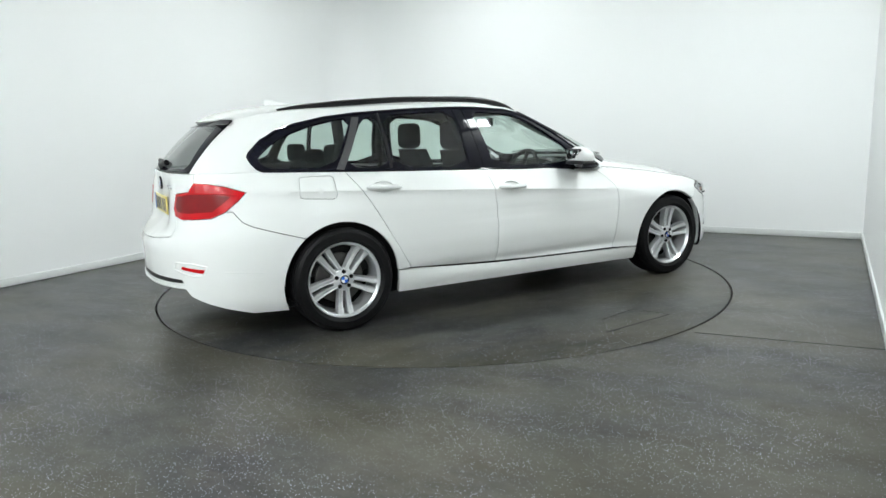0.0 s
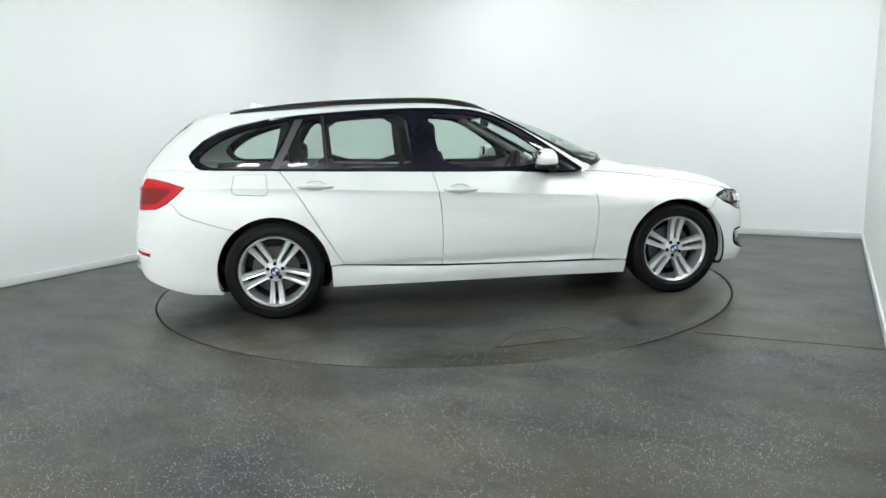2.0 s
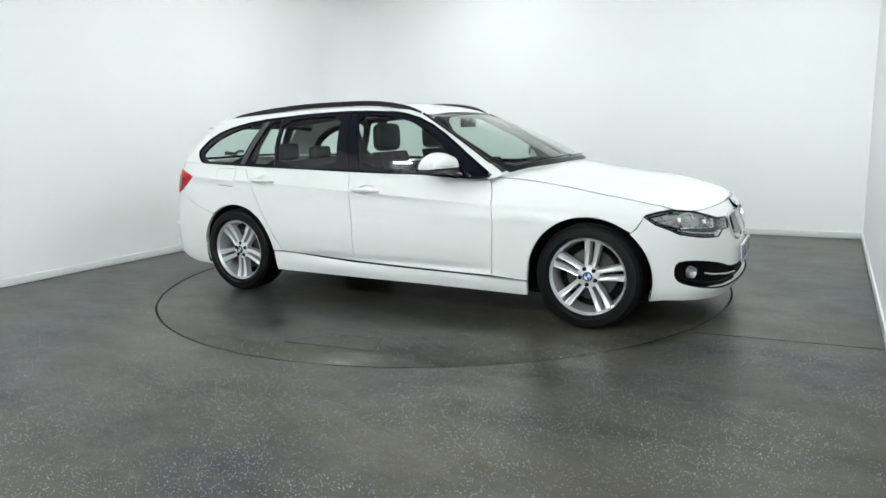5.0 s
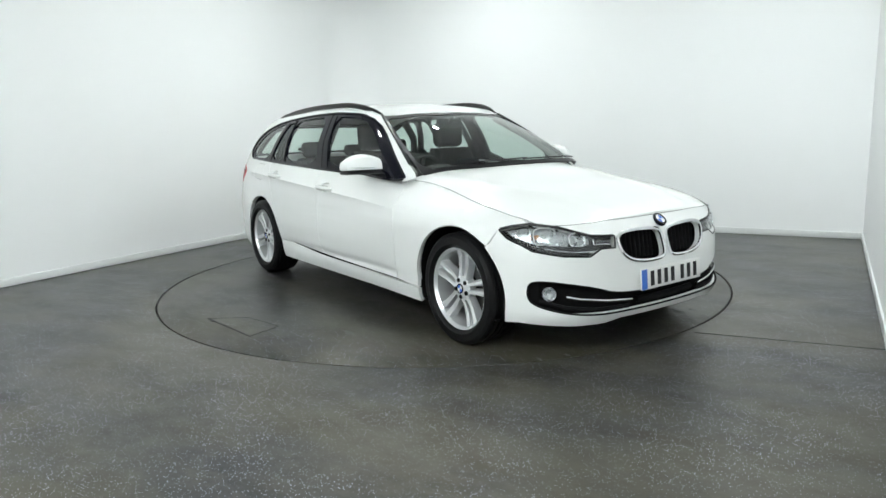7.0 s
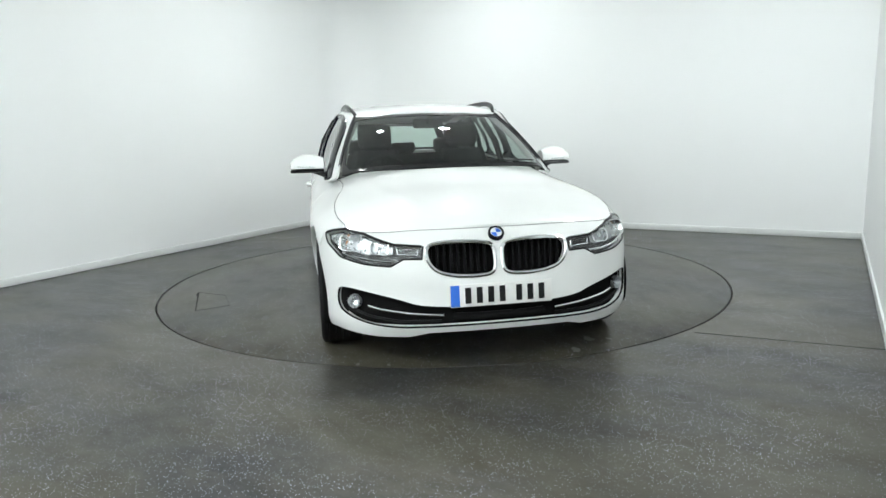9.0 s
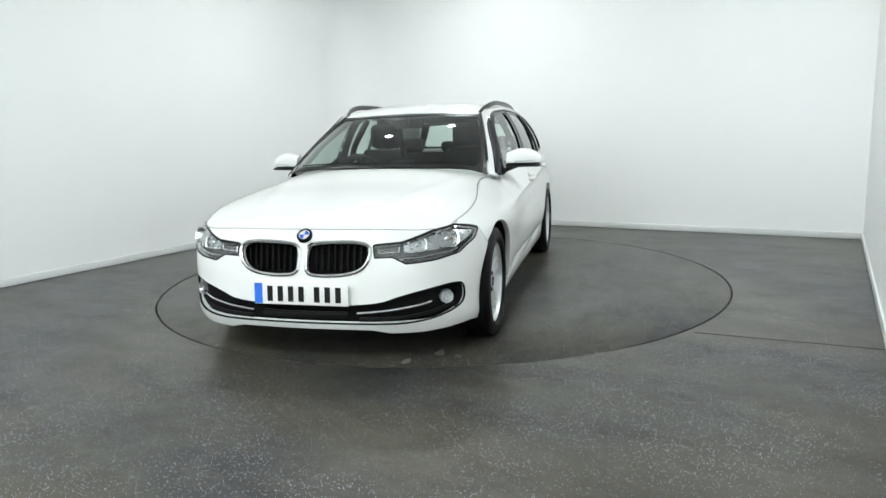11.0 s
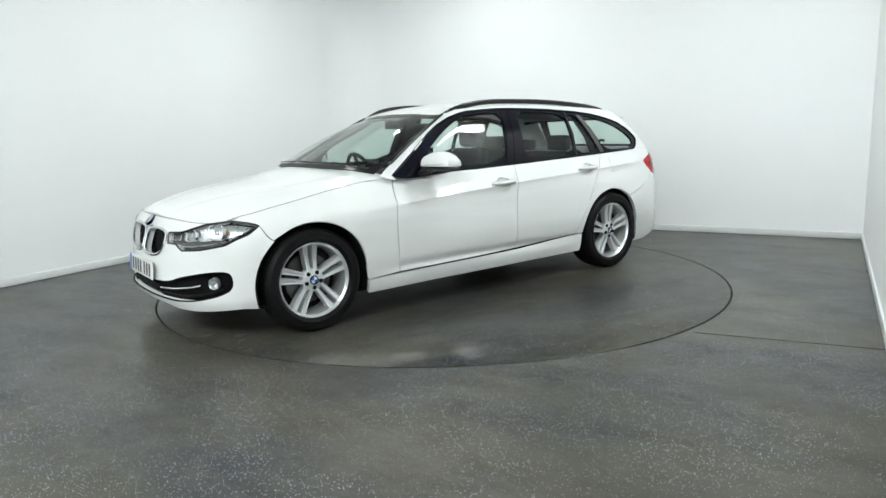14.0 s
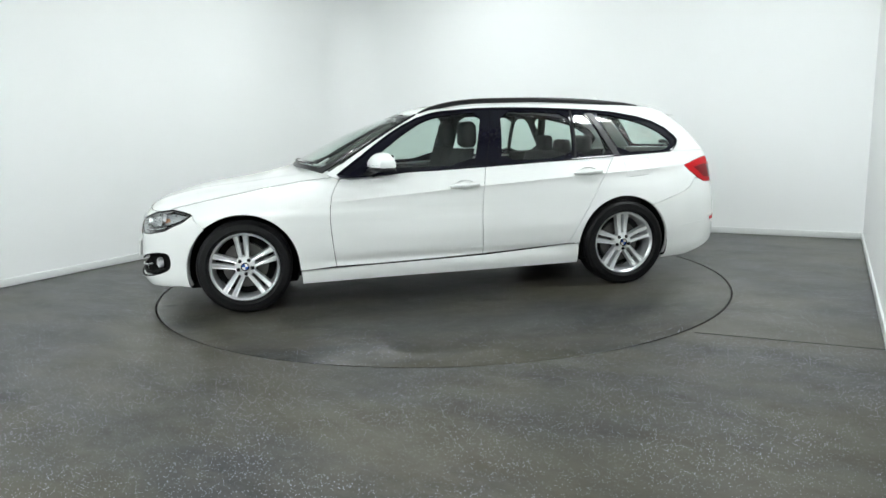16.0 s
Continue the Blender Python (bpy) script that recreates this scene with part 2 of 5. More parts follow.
def build_lamps():
    # the three small ones are added fill lights for the left and back walls
    spots = [(-1.45, -0.7, 0.085, M_FILL), (-1.55, 0.95, 0.085, M_FILL), (-0.7, 1.75, 0.085, M_FILL), (2.6, 0.5, 0.30, M_LAMP)] + [(u, -6.1, 0.30, M_LAMP) for u in (-1.9, -0.2, 1.4, 2.5)]
    for u, v, h, lit in spots:
        lamp = new("ceiling_light")
        lamp.matrix_basis = ROOM @ pose(u, v, CEIL)
        tagged(lamp, "small square white fill light added to brighten the left and back walls" if h < 0.1 else "square white LED panel light set on the ceiling", "ceiling light", "ceiling lights")
        i = h - 0.02
        bm = bmesh.new()
        for lo, hi in (((-h, -h, -0.03), (h, -i, 0)), ((-h, i, -0.03), (h, h, 0)), ((-h, -i, -0.03), (-i, i, 0)), ((i, -i, -0.03), (h, i, 0))):
            box(bm, lo, hi, 0.002)
        part("frame", bm, M_ALU, lamp)
        bm = bmesh.new()
        box(bm, (-i + 0.001, -i + 0.001, -0.022), (i - 0.001, i - 0.001, -0.004))
        part("diffuser", bm, lit, lamp, "glowing white diffuser")


def build_table():
    table = new("turntable")
    tagged(table, "round vehicle turntable flush with the floor, covered in grey vinyl", "turntable")
    bm = bmesh.new()
    R = TABLE_R - 0.014
    prof = [(0.0, -0.02), (R, -0.02), (R, -0.0015), (R - 0.002, 0.0), (R * 0.66, 0.0), (R * 0.33, 0.0), (0.0, 0.0)]
    spin(bm, prof[1:-1], 160, "Z")
    bmesh.ops.contextual_create(bm, geom=[e for e in bm.edges if e.is_boundary and e.verts[0].co.z > -0.001])
    bmesh.ops.contextual_create(bm, geom=[e for e in bm.edges if e.is_boundary])
    bmesh.ops.recalc_face_normals(bm, faces=bm.faces)
    part("deck", bm, M_TABLE, table)
    # inspection hatch: outline joints, one corner lifted away
    hatch = [(0.0, -1.965), (0.592, -1.90), (0.505, -1.675), (0.165, -1.745)]
    for i in range(4):
        a, b = Vector((*hatch[i], 0)), Vector((*hatch[(i + 1) % 4], 0))
        w = Vector((-(b - a).y, (b - a).x, 0)).normalized() * (0.0045 if i == 0 else 0.0005)
        bm = bmesh.new()
        slab(bm, [(q.x, q.y) for q in (a - w, b - w, b + w, a + w)], 0.0004, 0.0022)
        part("hatch_joint", bm, M_GAP, table, "dark joint round the hatch")
    bm = bmesh.new()
    slab(bm, [(0.0, -1.968), (0.09, -1.972), (0.13, -1.955), (0.06, -1.953)], 0.0006, 0.003)
    part("torn_vinyl", bm, M_GAP, table, "torn corner of the vinyl")
    # drips and scuffs on the deck
    rnd = random.Random(5)
    for x, y, r, pale in ((.82, -1.16, .045, 0), (.89, -1.04, .05, 0), (.19, -1.10, .04, 0), (.14, -1.05, .02, 0), (.93, -1.40, .03, 0), (-.13, .85, .05, 0), (-.2, .93, .03, 0), (.93, .83, .04, 0), (1.0, .9, .03, 0),
                          (1.95, .47, .035, 1), (2.11, .33, .03, 1), (1.98, .58, .02, 1), (-2.08, -.59, .025, 1), (-2.0, -.6, .02, 1), (2.08, -.70, .015, 1), (2.03, -.86, .015, 1)):
        bm = bmesh.new()
        k = 14
        slab(bm, [(x + r * (.6 + .8 * rnd.random()) * 1.4 * math.cos(2 * math.pi * i / k), y + r * (.4 + .7 * rnd.random()) * math.sin(2 * math.pi * i / k)) for i in range(k)], 0.0003, 0.0007)
        part("scuff" if pale else "oil_stain", bm, M_SCUFF if pale else M_STAIN, table, "pale scuff mark" if pale else "dark oil drip stain")
    return table


build_room()
build_lamps()
TABLE = build_table()
# ---- car ----
from mathutils.geometry import delaunay_2d_cdt


def herm(xs, ys, x):
    """Smooth curve through points, ys may hold rows."""
    xs, ys, x = np.asarray(xs, float), np.asarray(ys, float), np.asarray(x, float)
    d = np.diff(ys, axis=0) / (np.diff(xs)[:, None] if ys.ndim > 1 else np.diff(xs))
    m = np.concatenate([d[:1], (d[1:] + d[:-1]) / 2, d[-1:]])
    flat = np.sign(d[1:]) != np.sign(d[:-1])
    m[1:-1][flat] = 0
    i = np.clip(np.searchsorted(xs, x) - 1, 0, len(xs) - 2)
    h = xs[i + 1] - xs[i]
    t = np.clip((x - xs[i]) / h, 0, 1)
    if ys.ndim > 1:
        h, t = h[..., None], t[..., None]
    return (2 * t**3 - 3 * t**2 + 1) * ys[i] + (t**3 - 2 * t**2 + t) * h * m[i] + (3 * t**2 - 2 * t**3) * ys[i + 1] + (t**3 - t**2) * h * m[i + 1]


# plan outline of the lower body, half, from the nose to the tail
PLAN = np.array([(2.185, 0), (2.178, 0.2), (2.15, 0.4), (2.09, 0.58), (2.01, 0.70), (1.90, 0.79), (1.75, 0.853), (1.55, 0.883), (1.2, 0.895), (0.6, 0.899), (0, 0.902),
                 (-0.6, 0.904), (-1.2, 0.903), (-1.6, 0.892), (-1.9, 0.864), (-2.12, 0.815), (-2.27, 0.71), (-2.36, 0.5), (-2.412, 0.25), (-2.43, 0)])
_c = np.r_[0, np.cumsum(np.hypot(*np.diff(PLAN, axis=0).T))]
_f = np.linspace(0, _c[-1], 900)
_p = herm(_c, PLAN, _f)
ARC = np.r_[0, np.cumsum(np.hypot(*np.diff(_p, axis=0).T))]
LEN = ARC[-1]
_t = np.gradient(_p, ARC, axis=0)
_n = np.stack([-_t[:, 1], _t[:, 0]], 1) * -1
_n[0], _n[-1] = (1, 0), (-1, 0)
_n /= np.hypot(_n[:, 0], _n[:, 1])[:, None]

# how far the skin stands in or out of the outline, by height, at stations along it
ZK = [0.12, 0.20, 0.26, 0.32, 0.40, 0.50, 0.60, 0.68, 0.74, 0.82, 0.90, 1.02]
STATIONS = [
    (0.00, [-.07, -.02, .01, .0, -.005, -.02, -.05, -.078, -.125, -.25, -.40, -.6]),
    (0.45, [-.07, -.02, .01, .0, -.01, -.015, -.032, -.062, -.115, -.22, -.35, -.5]),
    (0.95, [-.07, -.02, .0, .0, .0, .0, -.008, -.03, -.085, -.17, -.27, -.4]),
    (1.25, [-.07, -.02, -.005, .0, .003, .005, .004, -.006, -.05, -.14, -.25, -.38]),
    (1.75, [-.07, -.03, -.015, -.01, .002, .010, .018, .016, -.012, -.11, -.24, -.36]),
    (2.55, [-.09, -.045, -.03, -.025, -.01, .0, -.002, -.005, -.012, -.04, -.105, -.22]),
    (3.70, [-.09, -.045, -.03, -.025, -.01, .0, -.002, -.005, -.010, -.027, -.055, -.115]),
    (4.50, [-.09, -.04, -.025, -.02, .0, .006, .007, .0, -.012, -.036, -.06, -.11]),
    (4.92, [-.07, -.03, -.01, -.005, .0, .0, .0, -.01, -.02, -.035, -.055, -.10]),
    (5.15, [-.08, -.04, -.015, -.005, .0, .0, -.004, -.020, -.030, -.045, -.06, -.10]),
    (5.40, [-.10, -.06, -.02, .0, .0, .0, -.006, -.055, -.068, -.080, -.09, -.115]),
    (5.60, [-.10, -.07, -.02, .0, .0, .0, -.008, -.100, -.122, -.128, -.13, -.13]),
    (6.30, [-.10, -.07, -.02, .0, .0, .0, -.010, -.115, -.140, -.145, -.142, -.135])]
_zf = np.linspace(0.12, 1.02, 181)
_st = np.array([a for a, _ in STATIONS])
_st[-1] = LEN + 0.01
_tab = herm(_st, np.array([herm(ZK, r, _zf) for _, r in STATIONS]), ARC)


def crease_z(x):
    return 0.787 - 0.0605 * (x + 0) - 0.004 * x * x


def low(s, z):
    """Lower skin: s runs round the car from the nose (plus: its left side), z is height."""
    s, z = np.asarray(s, float), np.asarray(z, float)
    s = np.where(s > 2 * LEN, s - 2 * LEN, s)
    sg = np.where((s < 0) | (s > LEN), -1.0, 1.0)
    a = np.abs(s)
    a = np.where(a > LEN, 2 * LEN - a, a)
    fi = np.interp(a, ARC, np.arange(len(ARC)))
    i = np.clip(fi.astype(int), 0, len(ARC) - 2)
    u = fi - i
    zi = np.clip((z - 0.12) / 0.005, 0, 179.999)
    j = zi.astype(int)
    w = zi - j
    off = (_tab[i, j] * (1 - u) + _tab[i + 1, j] * u) * (1 - w) + (_tab[i, j + 1] * (1 - u) + _tab[i + 1, j + 1] * u) * w
    x0 = _p[i, 0] * (1 - u) + _p[i + 1, 0] * u
    y0 = _p[i, 1] * (1 - u) + _p[i + 1, 1] * u
    nx = _n[i, 0] * (1 - u) + _n[i + 1, 0] * u
    ny = _n[i, 1] * (1 - u) + _n[i + 1, 1] * u
    # shoulder crease along the doors, fading at its ends; a hollow over the sill
    d = z - crease_z(x0)
    fade = np.clip((x0 + 2.0) / 0.3, 0, 1) * np.clip((1.15 - x0) / 0.4, 0, 1)
    off = off + fade * (0.017 * np.exp(-np.abs(d) / np.where(d > 0, 0.05, 0.028)))
    mid = np.clip((x0 + 1.0) / 0.3, 0, 1) * np.clip((0.9 - x0) / 0.3, 0, 1)
    off = off - mid * 0.016 * np.exp(-((z - 0.318) / 0.028) ** 2)
    return np.stack([x0 + nx * off, sg * (y0 + ny * off), z + 0 * x0], -1)


_ss = np.linspace(0, LEN, 1400)


def sx(x, z):
    """Place round the skin, and height, of a side point."""
    p = low(_ss, np.full(1400, z))
    return (float(np.interp(-x, -p[:, 0], _ss)), z)


def sy(y, z, rear=False):
    p = low(_ss, np.full(1400, z))
    k = int(np.argmax(p[:, 1]))
    if rear:
        return (float(np.interp(-y, -p[k:, 1], _ss[k:])), z)
    return (float(np.interp(y, p[:k, 1], _ss[:k])), z)


def belt(x):
    return np.where(np.asarray(x) < -1.85, 1.0, 0.926 - 0.0398 * np.asarray(x))


TOPK = [(sy(0, .722)[0], .722), (sy(.35, .722)[0], .722), (sy(.62, .712)[0], .712), (sy(.72, .724)[0], .724), (sx(1.84, .735)[0], .735), (sx(1.74, .757)[0], .757),
        (sx(1.6, .786)[0], .786), (sx(1.446, .812)[0], .812), (sx(1.289, .838)[0], .838), (sx(1.1, .865)[0], .865), (sx(.9, .888)[0], .888), (sx(.72, .899)[0], .899)]


def top_z(s):
    return herm([a for a, _ in TOPK], [b for _, b in TOPK], s)


# upper skin: base line and roof line in pairs
_B = [(1.03, 0, .985), (1.005, .35, .98), (.92, .60, .965), (.775, .735, .925), (.64, .80, .9005)]
for _x in (.30, 0, -.4, -.9, -1.35, -1.75, -2.03):
    _z = float(belt(_x))
    _B.append(tuple(low(sx(_x, _z)[0], _z)))
for _y in (.66, .40, 0):
    _B.append(tuple(low(sy(_y, 1.0, True)[0] if _y else LEN, 1.0)))
_T = [(.20, 0, 1.338), (.19, .28, 1.333), (.165, .46, 1.322), (.12, .555, 1.325), (.03, .59, 1.35), (-.15, .61, 1.367), (-.35, .618, 1.380), (-.6, .62, 1.384), (-.95, .618, 1.378),
      (-1.3, .61, 1.364), (-1.62, .595, 1.347), (-1.78, .575, 1.332), (-1.885, .53, 1.310), (-1.955, .35, 1.315), (-1.985, 0, 1.322)]
_B, _T = np.array(_B), np.array(_T)
QK = np.r_[0, np.cumsum(np.linalg.norm(np.diff((_B + _T) / 2, axis=0), axis=1))]
QL = QK[-1]
VH = 0.45
_bulge = np.array([.03, .03, .025, .015, .02, .03, .034, .036, .036, .034, .03, .025, .02, .02, .02])


def up(q, w):
    q, w = np.asarray(q, float), np.asarray(w, float)
    q = np.where(q > 2 * QL, q - 2 * QL, q)
    sg = np.where((q < 0) | (q > QL), -1.0, 1.0)
    a = np.abs(q)
    a = np.where(a > QL, 2 * QL - a, a)
    b, t, bl = herm(QK, _B, a), herm(QK, _T, a), herm(QK, _bulge, a)
    v = w / VH
    pt = b + (t - b) * v[..., None]
    e = 1e-3
    tb = herm(QK, (_B + _T) / 2, np.clip(a + e, 0, QL)) - herm(QK, (_B + _T) / 2, np.clip(a - e, 0, QL))
    n = np.cross(tb, t - b)
    n /= np.linalg.norm(n, axis=-1)[..., None]
    n *= np.sign(n[..., :1] * (pt[..., :1] + 0.6) + n[..., 1:2] * pt[..., 1:2] * 3)
    pt = pt + n * (bl * 4 * v * (1 - v))[..., None]
    pt[..., 1] *= sg
    return pt


_gq, _gw = np.meshgrid(np.linspace(QK[3], QK[13], 700), np.linspace(0, VH, 140), indexing="ij")
_gp = up(_gq.ravel(), _gw.ravel())


def qw(x, z):
    """Place on the upper skin of a side point."""
    k = int(np.argmin((_gp[:, 0] - x) ** 2 + (_gp[:, 2] - z) ** 2))
    return (float(_gq.ravel()[k]), float(_gw.ravel()[k]))


def inside(pts, loop):
    x, y = pts[:, 0], pts[:, 1]
    r = np.zeros(len(pts), bool)
    for (x1, y1), (x2, y2) in zip(loop, np.roll(loop, -1, 0)):
        if y1 != y2:
            r ^= ((y1 > y) != (y2 > y)) & (x < (x2 - x1) * (y - y1) / (y2 - y1) + x1)
    return r


def dense(loop, step, gap):
    """Loop with evenly set points, drawn in by the gap."""
    loop = np.array(loop, float)
    area = np.sum(loop[:, 0] * np.roll(loop[:, 1], -1) - np.roll(loop[:, 0], -1) * loop[:, 1])
    if area < 0:
        loop = loop[::-1]
    out = []
    for a, b in zip(loop, np.roll(loop, -1, 0)):
        k = max(1, int(math.ceil(np.hypot(*(b - a)) / step)))
        out += [a + (b - a) * i / k for i in range(k)]
    out = np.array(out)
    if gap:
        e1 = out - np.roll(out, 1, 0)
        e2 = np.roll(out, -1, 0) - out
        n1 = np.stack([-e1[:, 1], e1[:, 0]], 1) / (np.hypot(*e1.T)[:, None] + 1e-9)
        n2 = np.stack([-e2[:, 1], e2[:, 0]], 1) / (np.hypot(*e2.T)[:, None] + 1e-9)
        m = n1 + n2
        m /= np.maximum(0.6, (m * m).sum(1) / 2)[:, None] 
        out = out + m * gap
    return out


def skin(bm, surf, loop, holes=(), gap=0.0022, step=0.03, ret=0.018, off=0.0, crest=None):
    """A piece of skin cut out of a surface, with its edges turned inwards."""
    loops = [dense(loop, step * 0.8, gap)] + [dense(h, step * 0.5, -gap if gap else 0) for h in holes]
    lo, hi = loops[0].min(0), loops[0].max(0)
    g = np.stack(np.meshgrid(np.arange(lo[0] + step / 2, hi[0], step), np.arange(lo[1] + step / 2, hi[1], step), indexing="ij"), -1).reshape(-1, 2)
    ok = inside(g, loops[0])
    for h in loops[1:]:
        ok &= ~inside(g, h)
    allb = np.concatenate(loops)
    g = g[ok]
    if len(g):
        dist = np.sqrt(((g[:, None, :] - allb[None]) ** 2).sum(-1)).min(1)
        g = g[dist > step * 0.45]
    if crest is not None:
        c = np.array(crest)
        ok = inside(c, loops[0])
        for h in loops[1:]:
            ok &= ~inside(c, h)
        c = c[ok]
        if len(c):
            c = c[np.sqrt(((c[:, None, :] - allb[None]) ** 2).sum(-1)).min(1) > 0.003]
        if len(c):
            dist = np.sqrt(((g[:, None, :] - c[None]) ** 2).sum(-1)).min(1)
            g = np.concatenate([g[dist > step * 0.55], c])
    pts = np.concatenate([allb, g])
    edges, base = [], 0
    for h in loops:
        edges += [(base + i, base + (i + 1) % len(h)) for i in range(len(h))]
        base += len(h)
    vs, es, fs, *_ = delaunay_2d_cdt([Vector(p) for p in pts.tolist()], edges, [], 0, 1e-7)
    p2 = np.array([tuple(v) for v in vs])
    tri = np.array([f for f in fs])
    cen = p2[tri].mean(1)
    keep = inside(cen, loops[0])
    for h in loops[1:]:
        keep &= ~inside(cen, h)
    tri = tri[keep]

    def place(q):
        e = 2e-3
        p = surf(q[:, 0], q[:, 1])
        n = np.cross(surf(q[:, 0] + e, q[:, 1]) - surf(q[:, 0] - e, q[:, 1]), surf(q[:, 0], q[:, 1] + e) - surf(q[:, 0], q[:, 1] - e))
        n /= np.linalg.norm(n, axis=1)[:, None] + 1e-12
        c = np.stack([np.clip(p[:, 0], -1.5, 1.3), 0 * p[:, 0], np.full(len(p), 0.55)], 1)
        n *= np.where((n * (p - c)).sum(1) < 0, -1, 1)[:, None]
        return p, n

    p3, n3 = place(p2)
    p3 = p3 + n3 * off
    fn = np.cross(p3[tri[:, 1]] - p3[tri[:, 0]], p3[tri[:, 2]] - p3[tri[:, 0]])
    flip = (fn * n3[tri[:, 0]]).sum(1) < 0
    tri[flip] = tri[flip][:, ::-1]
    bv = [bm.verts.new(p) for p in p3.tolist()]
    for t in tri.tolist():
        try:
            bm.faces.new([bv[k] for k in t])
        except ValueError:
            pass
    if ret:
        for h in loops:
            p, n = place(h)
            a = p + n * off
            b = a - n * ret
            av, bw = [bm.verts.new(v) for v in a.tolist()], [bm.verts.new(v) for v in b.tolist()]
            k = len(h)
            for i in range(k):
                bm.faces.new((av[i], bw[i], bw[(i + 1) % k], av[(i + 1) % k]))


def both(loop):
    return loop, [(-a, b) for a, b in loop]


def sheet(name, surf, loop, mat, parent, label="", holes=(), **kw):
    bm = bmesh.new()
    skin(bm, surf, loop, holes, **kw)
    return part(name, bm, mat, parent, label)


def arc(cx, cz, r, a0, a1, k=22):
    return [(cx + r * math.cos(radians(a0 + (a1 - a0) * i / k)), cz + r * math.sin(radians(a0 + (a1 - a0) * i / k))) for i in range(k + 1)]


def sweep(bm, line, prof):
    """A section (out, up) swept along a line of (place, outward) pairs."""
    rings = []
    for p, o in line:
        rings.append([bm.verts.new(Vector(p) + Vector(o) * a + Vector((0, 0, b))) for a, b in prof])
    k = len(prof)
    for a, b in zip(rings, rings[1:]):
        for i in range(k):
            bm.faces.new((a[i], a[(i + 1) % k], b[(i + 1) % k], b[i]))
    bm.faces.new(rings[0][::-1])
    bm.faces.new(rings[-1])
    bmesh.ops.recalc_face_normals(bm, faces=bm.faces)


def rim_line(bm, surf, loop, r, off=0.0, closed=True, step=0.012, seg=6):
    """A bead along a line on the skin."""
    d = dense(loop, step, 0) if closed else None
    if d is None:
        d = []
        for a, b in zip(loop, loop[1:]):
            k = max(1, int(math.dist(a, b) / step))
            d += [(a[0] + (b[0] - a[0]) * i / k, a[1] + (b[1] - a[1]) * i / k) for i in range(k)]
        d = np.array(d + [loop[-1]])
    p = surf(d[:, 0], d[:, 1])
    e = 2e-3
    n = np.cross(surf(d[:, 0] + e, d[:, 1]) - surf(d[:, 0] - e, d[:, 1]), surf(d[:, 0], d[:, 1] + e) - surf(d[:, 0], d[:, 1] - e))
    n /= np.linalg.norm(n, axis=1)[:, None]
    c = np.stack([np.clip(p[:, 0], -1.5, 1.3), 0 * p[:, 0], np.full(len(p), 0.55)], 1)
    n *= np.where((n * (p - c)).sum(1) < 0, -1, 1)[:, None]
    p = p + n * off
    k = len(p)
    rings = []
    for i in range(k):
        t = p[(i + 1) % k] - p[i - 1] if closed else p[min(i + 1, k - 1)] - p[max(i - 1, 0)]
        t = t / (np.linalg.norm(t) + 1e-9)
        b = np.cross(t, n[i])
        rings.append([bm.verts.new(tuple(p[i] + r * (math.cos(2 * math.pi * j / seg) * n[i] + math.sin(2 * math.pi * j / seg) * b))) for j in range(seg)])
    for i in range(k if closed else k - 1):
        a, b = rings[i], rings[(i + 1) % k]
        for j in range(seg):
            bm.faces.new((a[j], a[(j + 1) % seg], b[(j + 1) % seg], b[j]))
    bmesh.ops.recalc_face_normals(bm, faces=bm.faces)


def cut(loop, times=1):
    """Rounds the corners of a closed outline."""
    for _ in range(times):
        loop = [q for a, b in zip(loop, loop[1:] + loop[:1]) for q in ((a[0] * .75 + b[0] * .25, a[1] * .75 + b[1] * .25), (a[0] * .25 + b[0] * .75, a[1] * .25 + b[1] * .75))]
    return loop


# ---- outlines on the skin, half car ----
FA, RA = (1.408, 0.313, 0.371), (-1.408, 0.313, 0.366)      # wheel arches
KIDNEY = [(.363, .622), (.350, .645), (.320, .657), (.239, .664), (.12, .660), (.050, .652), (.026, .636), (.018, .605), (.018, .545), (.026, .516), (.05, .501), (.10, .496), (.159, .496), (.235, .502), (.3, .519), (.335, .545), (.355, .58)]
INTAKE = [(.0, .345), (.255, .345), (.417, .358), (.486, .384), (.583, .408), (.70, .432), (.765, .436), (.79, .42), (.795, .35), (.775, .305), (.66, .264), (.506, .247), (.364, .250), (.221, .252), (.0, .252)]
HEAD = [sx(1.725, .690), sx(1.78, .708), sx(1.85, .720), sy(.735, .720), sy(.645, .703), sy(.51, .655), sy(.372, .646), sy(.382, .586), sy(.47, .588), sy(.535, .553), sy(.66, .562), sy(.77, .588), sx(1.86, .617), sx(1.79, .645)]
TAIL = [sx(-1.945, .888), sx(-2.05, .925), sx(-2.14, .944), sy(.675, .950, True), sy(.66, .900, True), sy(.52, .885, True), sy(.50, .80, True), sy(.54, .757, True), sy(.65, .742, True), sx(-2.14, .752), sx(-2.07, .783), sx(-1.995, .840)]
DLO = [(.745, .892), (.55, 1.048), (.345, 1.186), (.24, 1.247), (.134, 1.296), (.04, 1.326), (-.057, 1.342), (-.25, 1.353), (-.44, 1.357), (-.83, 1.348), (-1.21, 1.326), (-1.40, 1.307), (-1.6, 1.267), (-1.72, 1.23), (-1.82, 1.175), (-1.895, 1.11), (-1.905, 1.085), (-1.895, 1.05), (-1.865, 1.015), (-1.835, 1.001)]
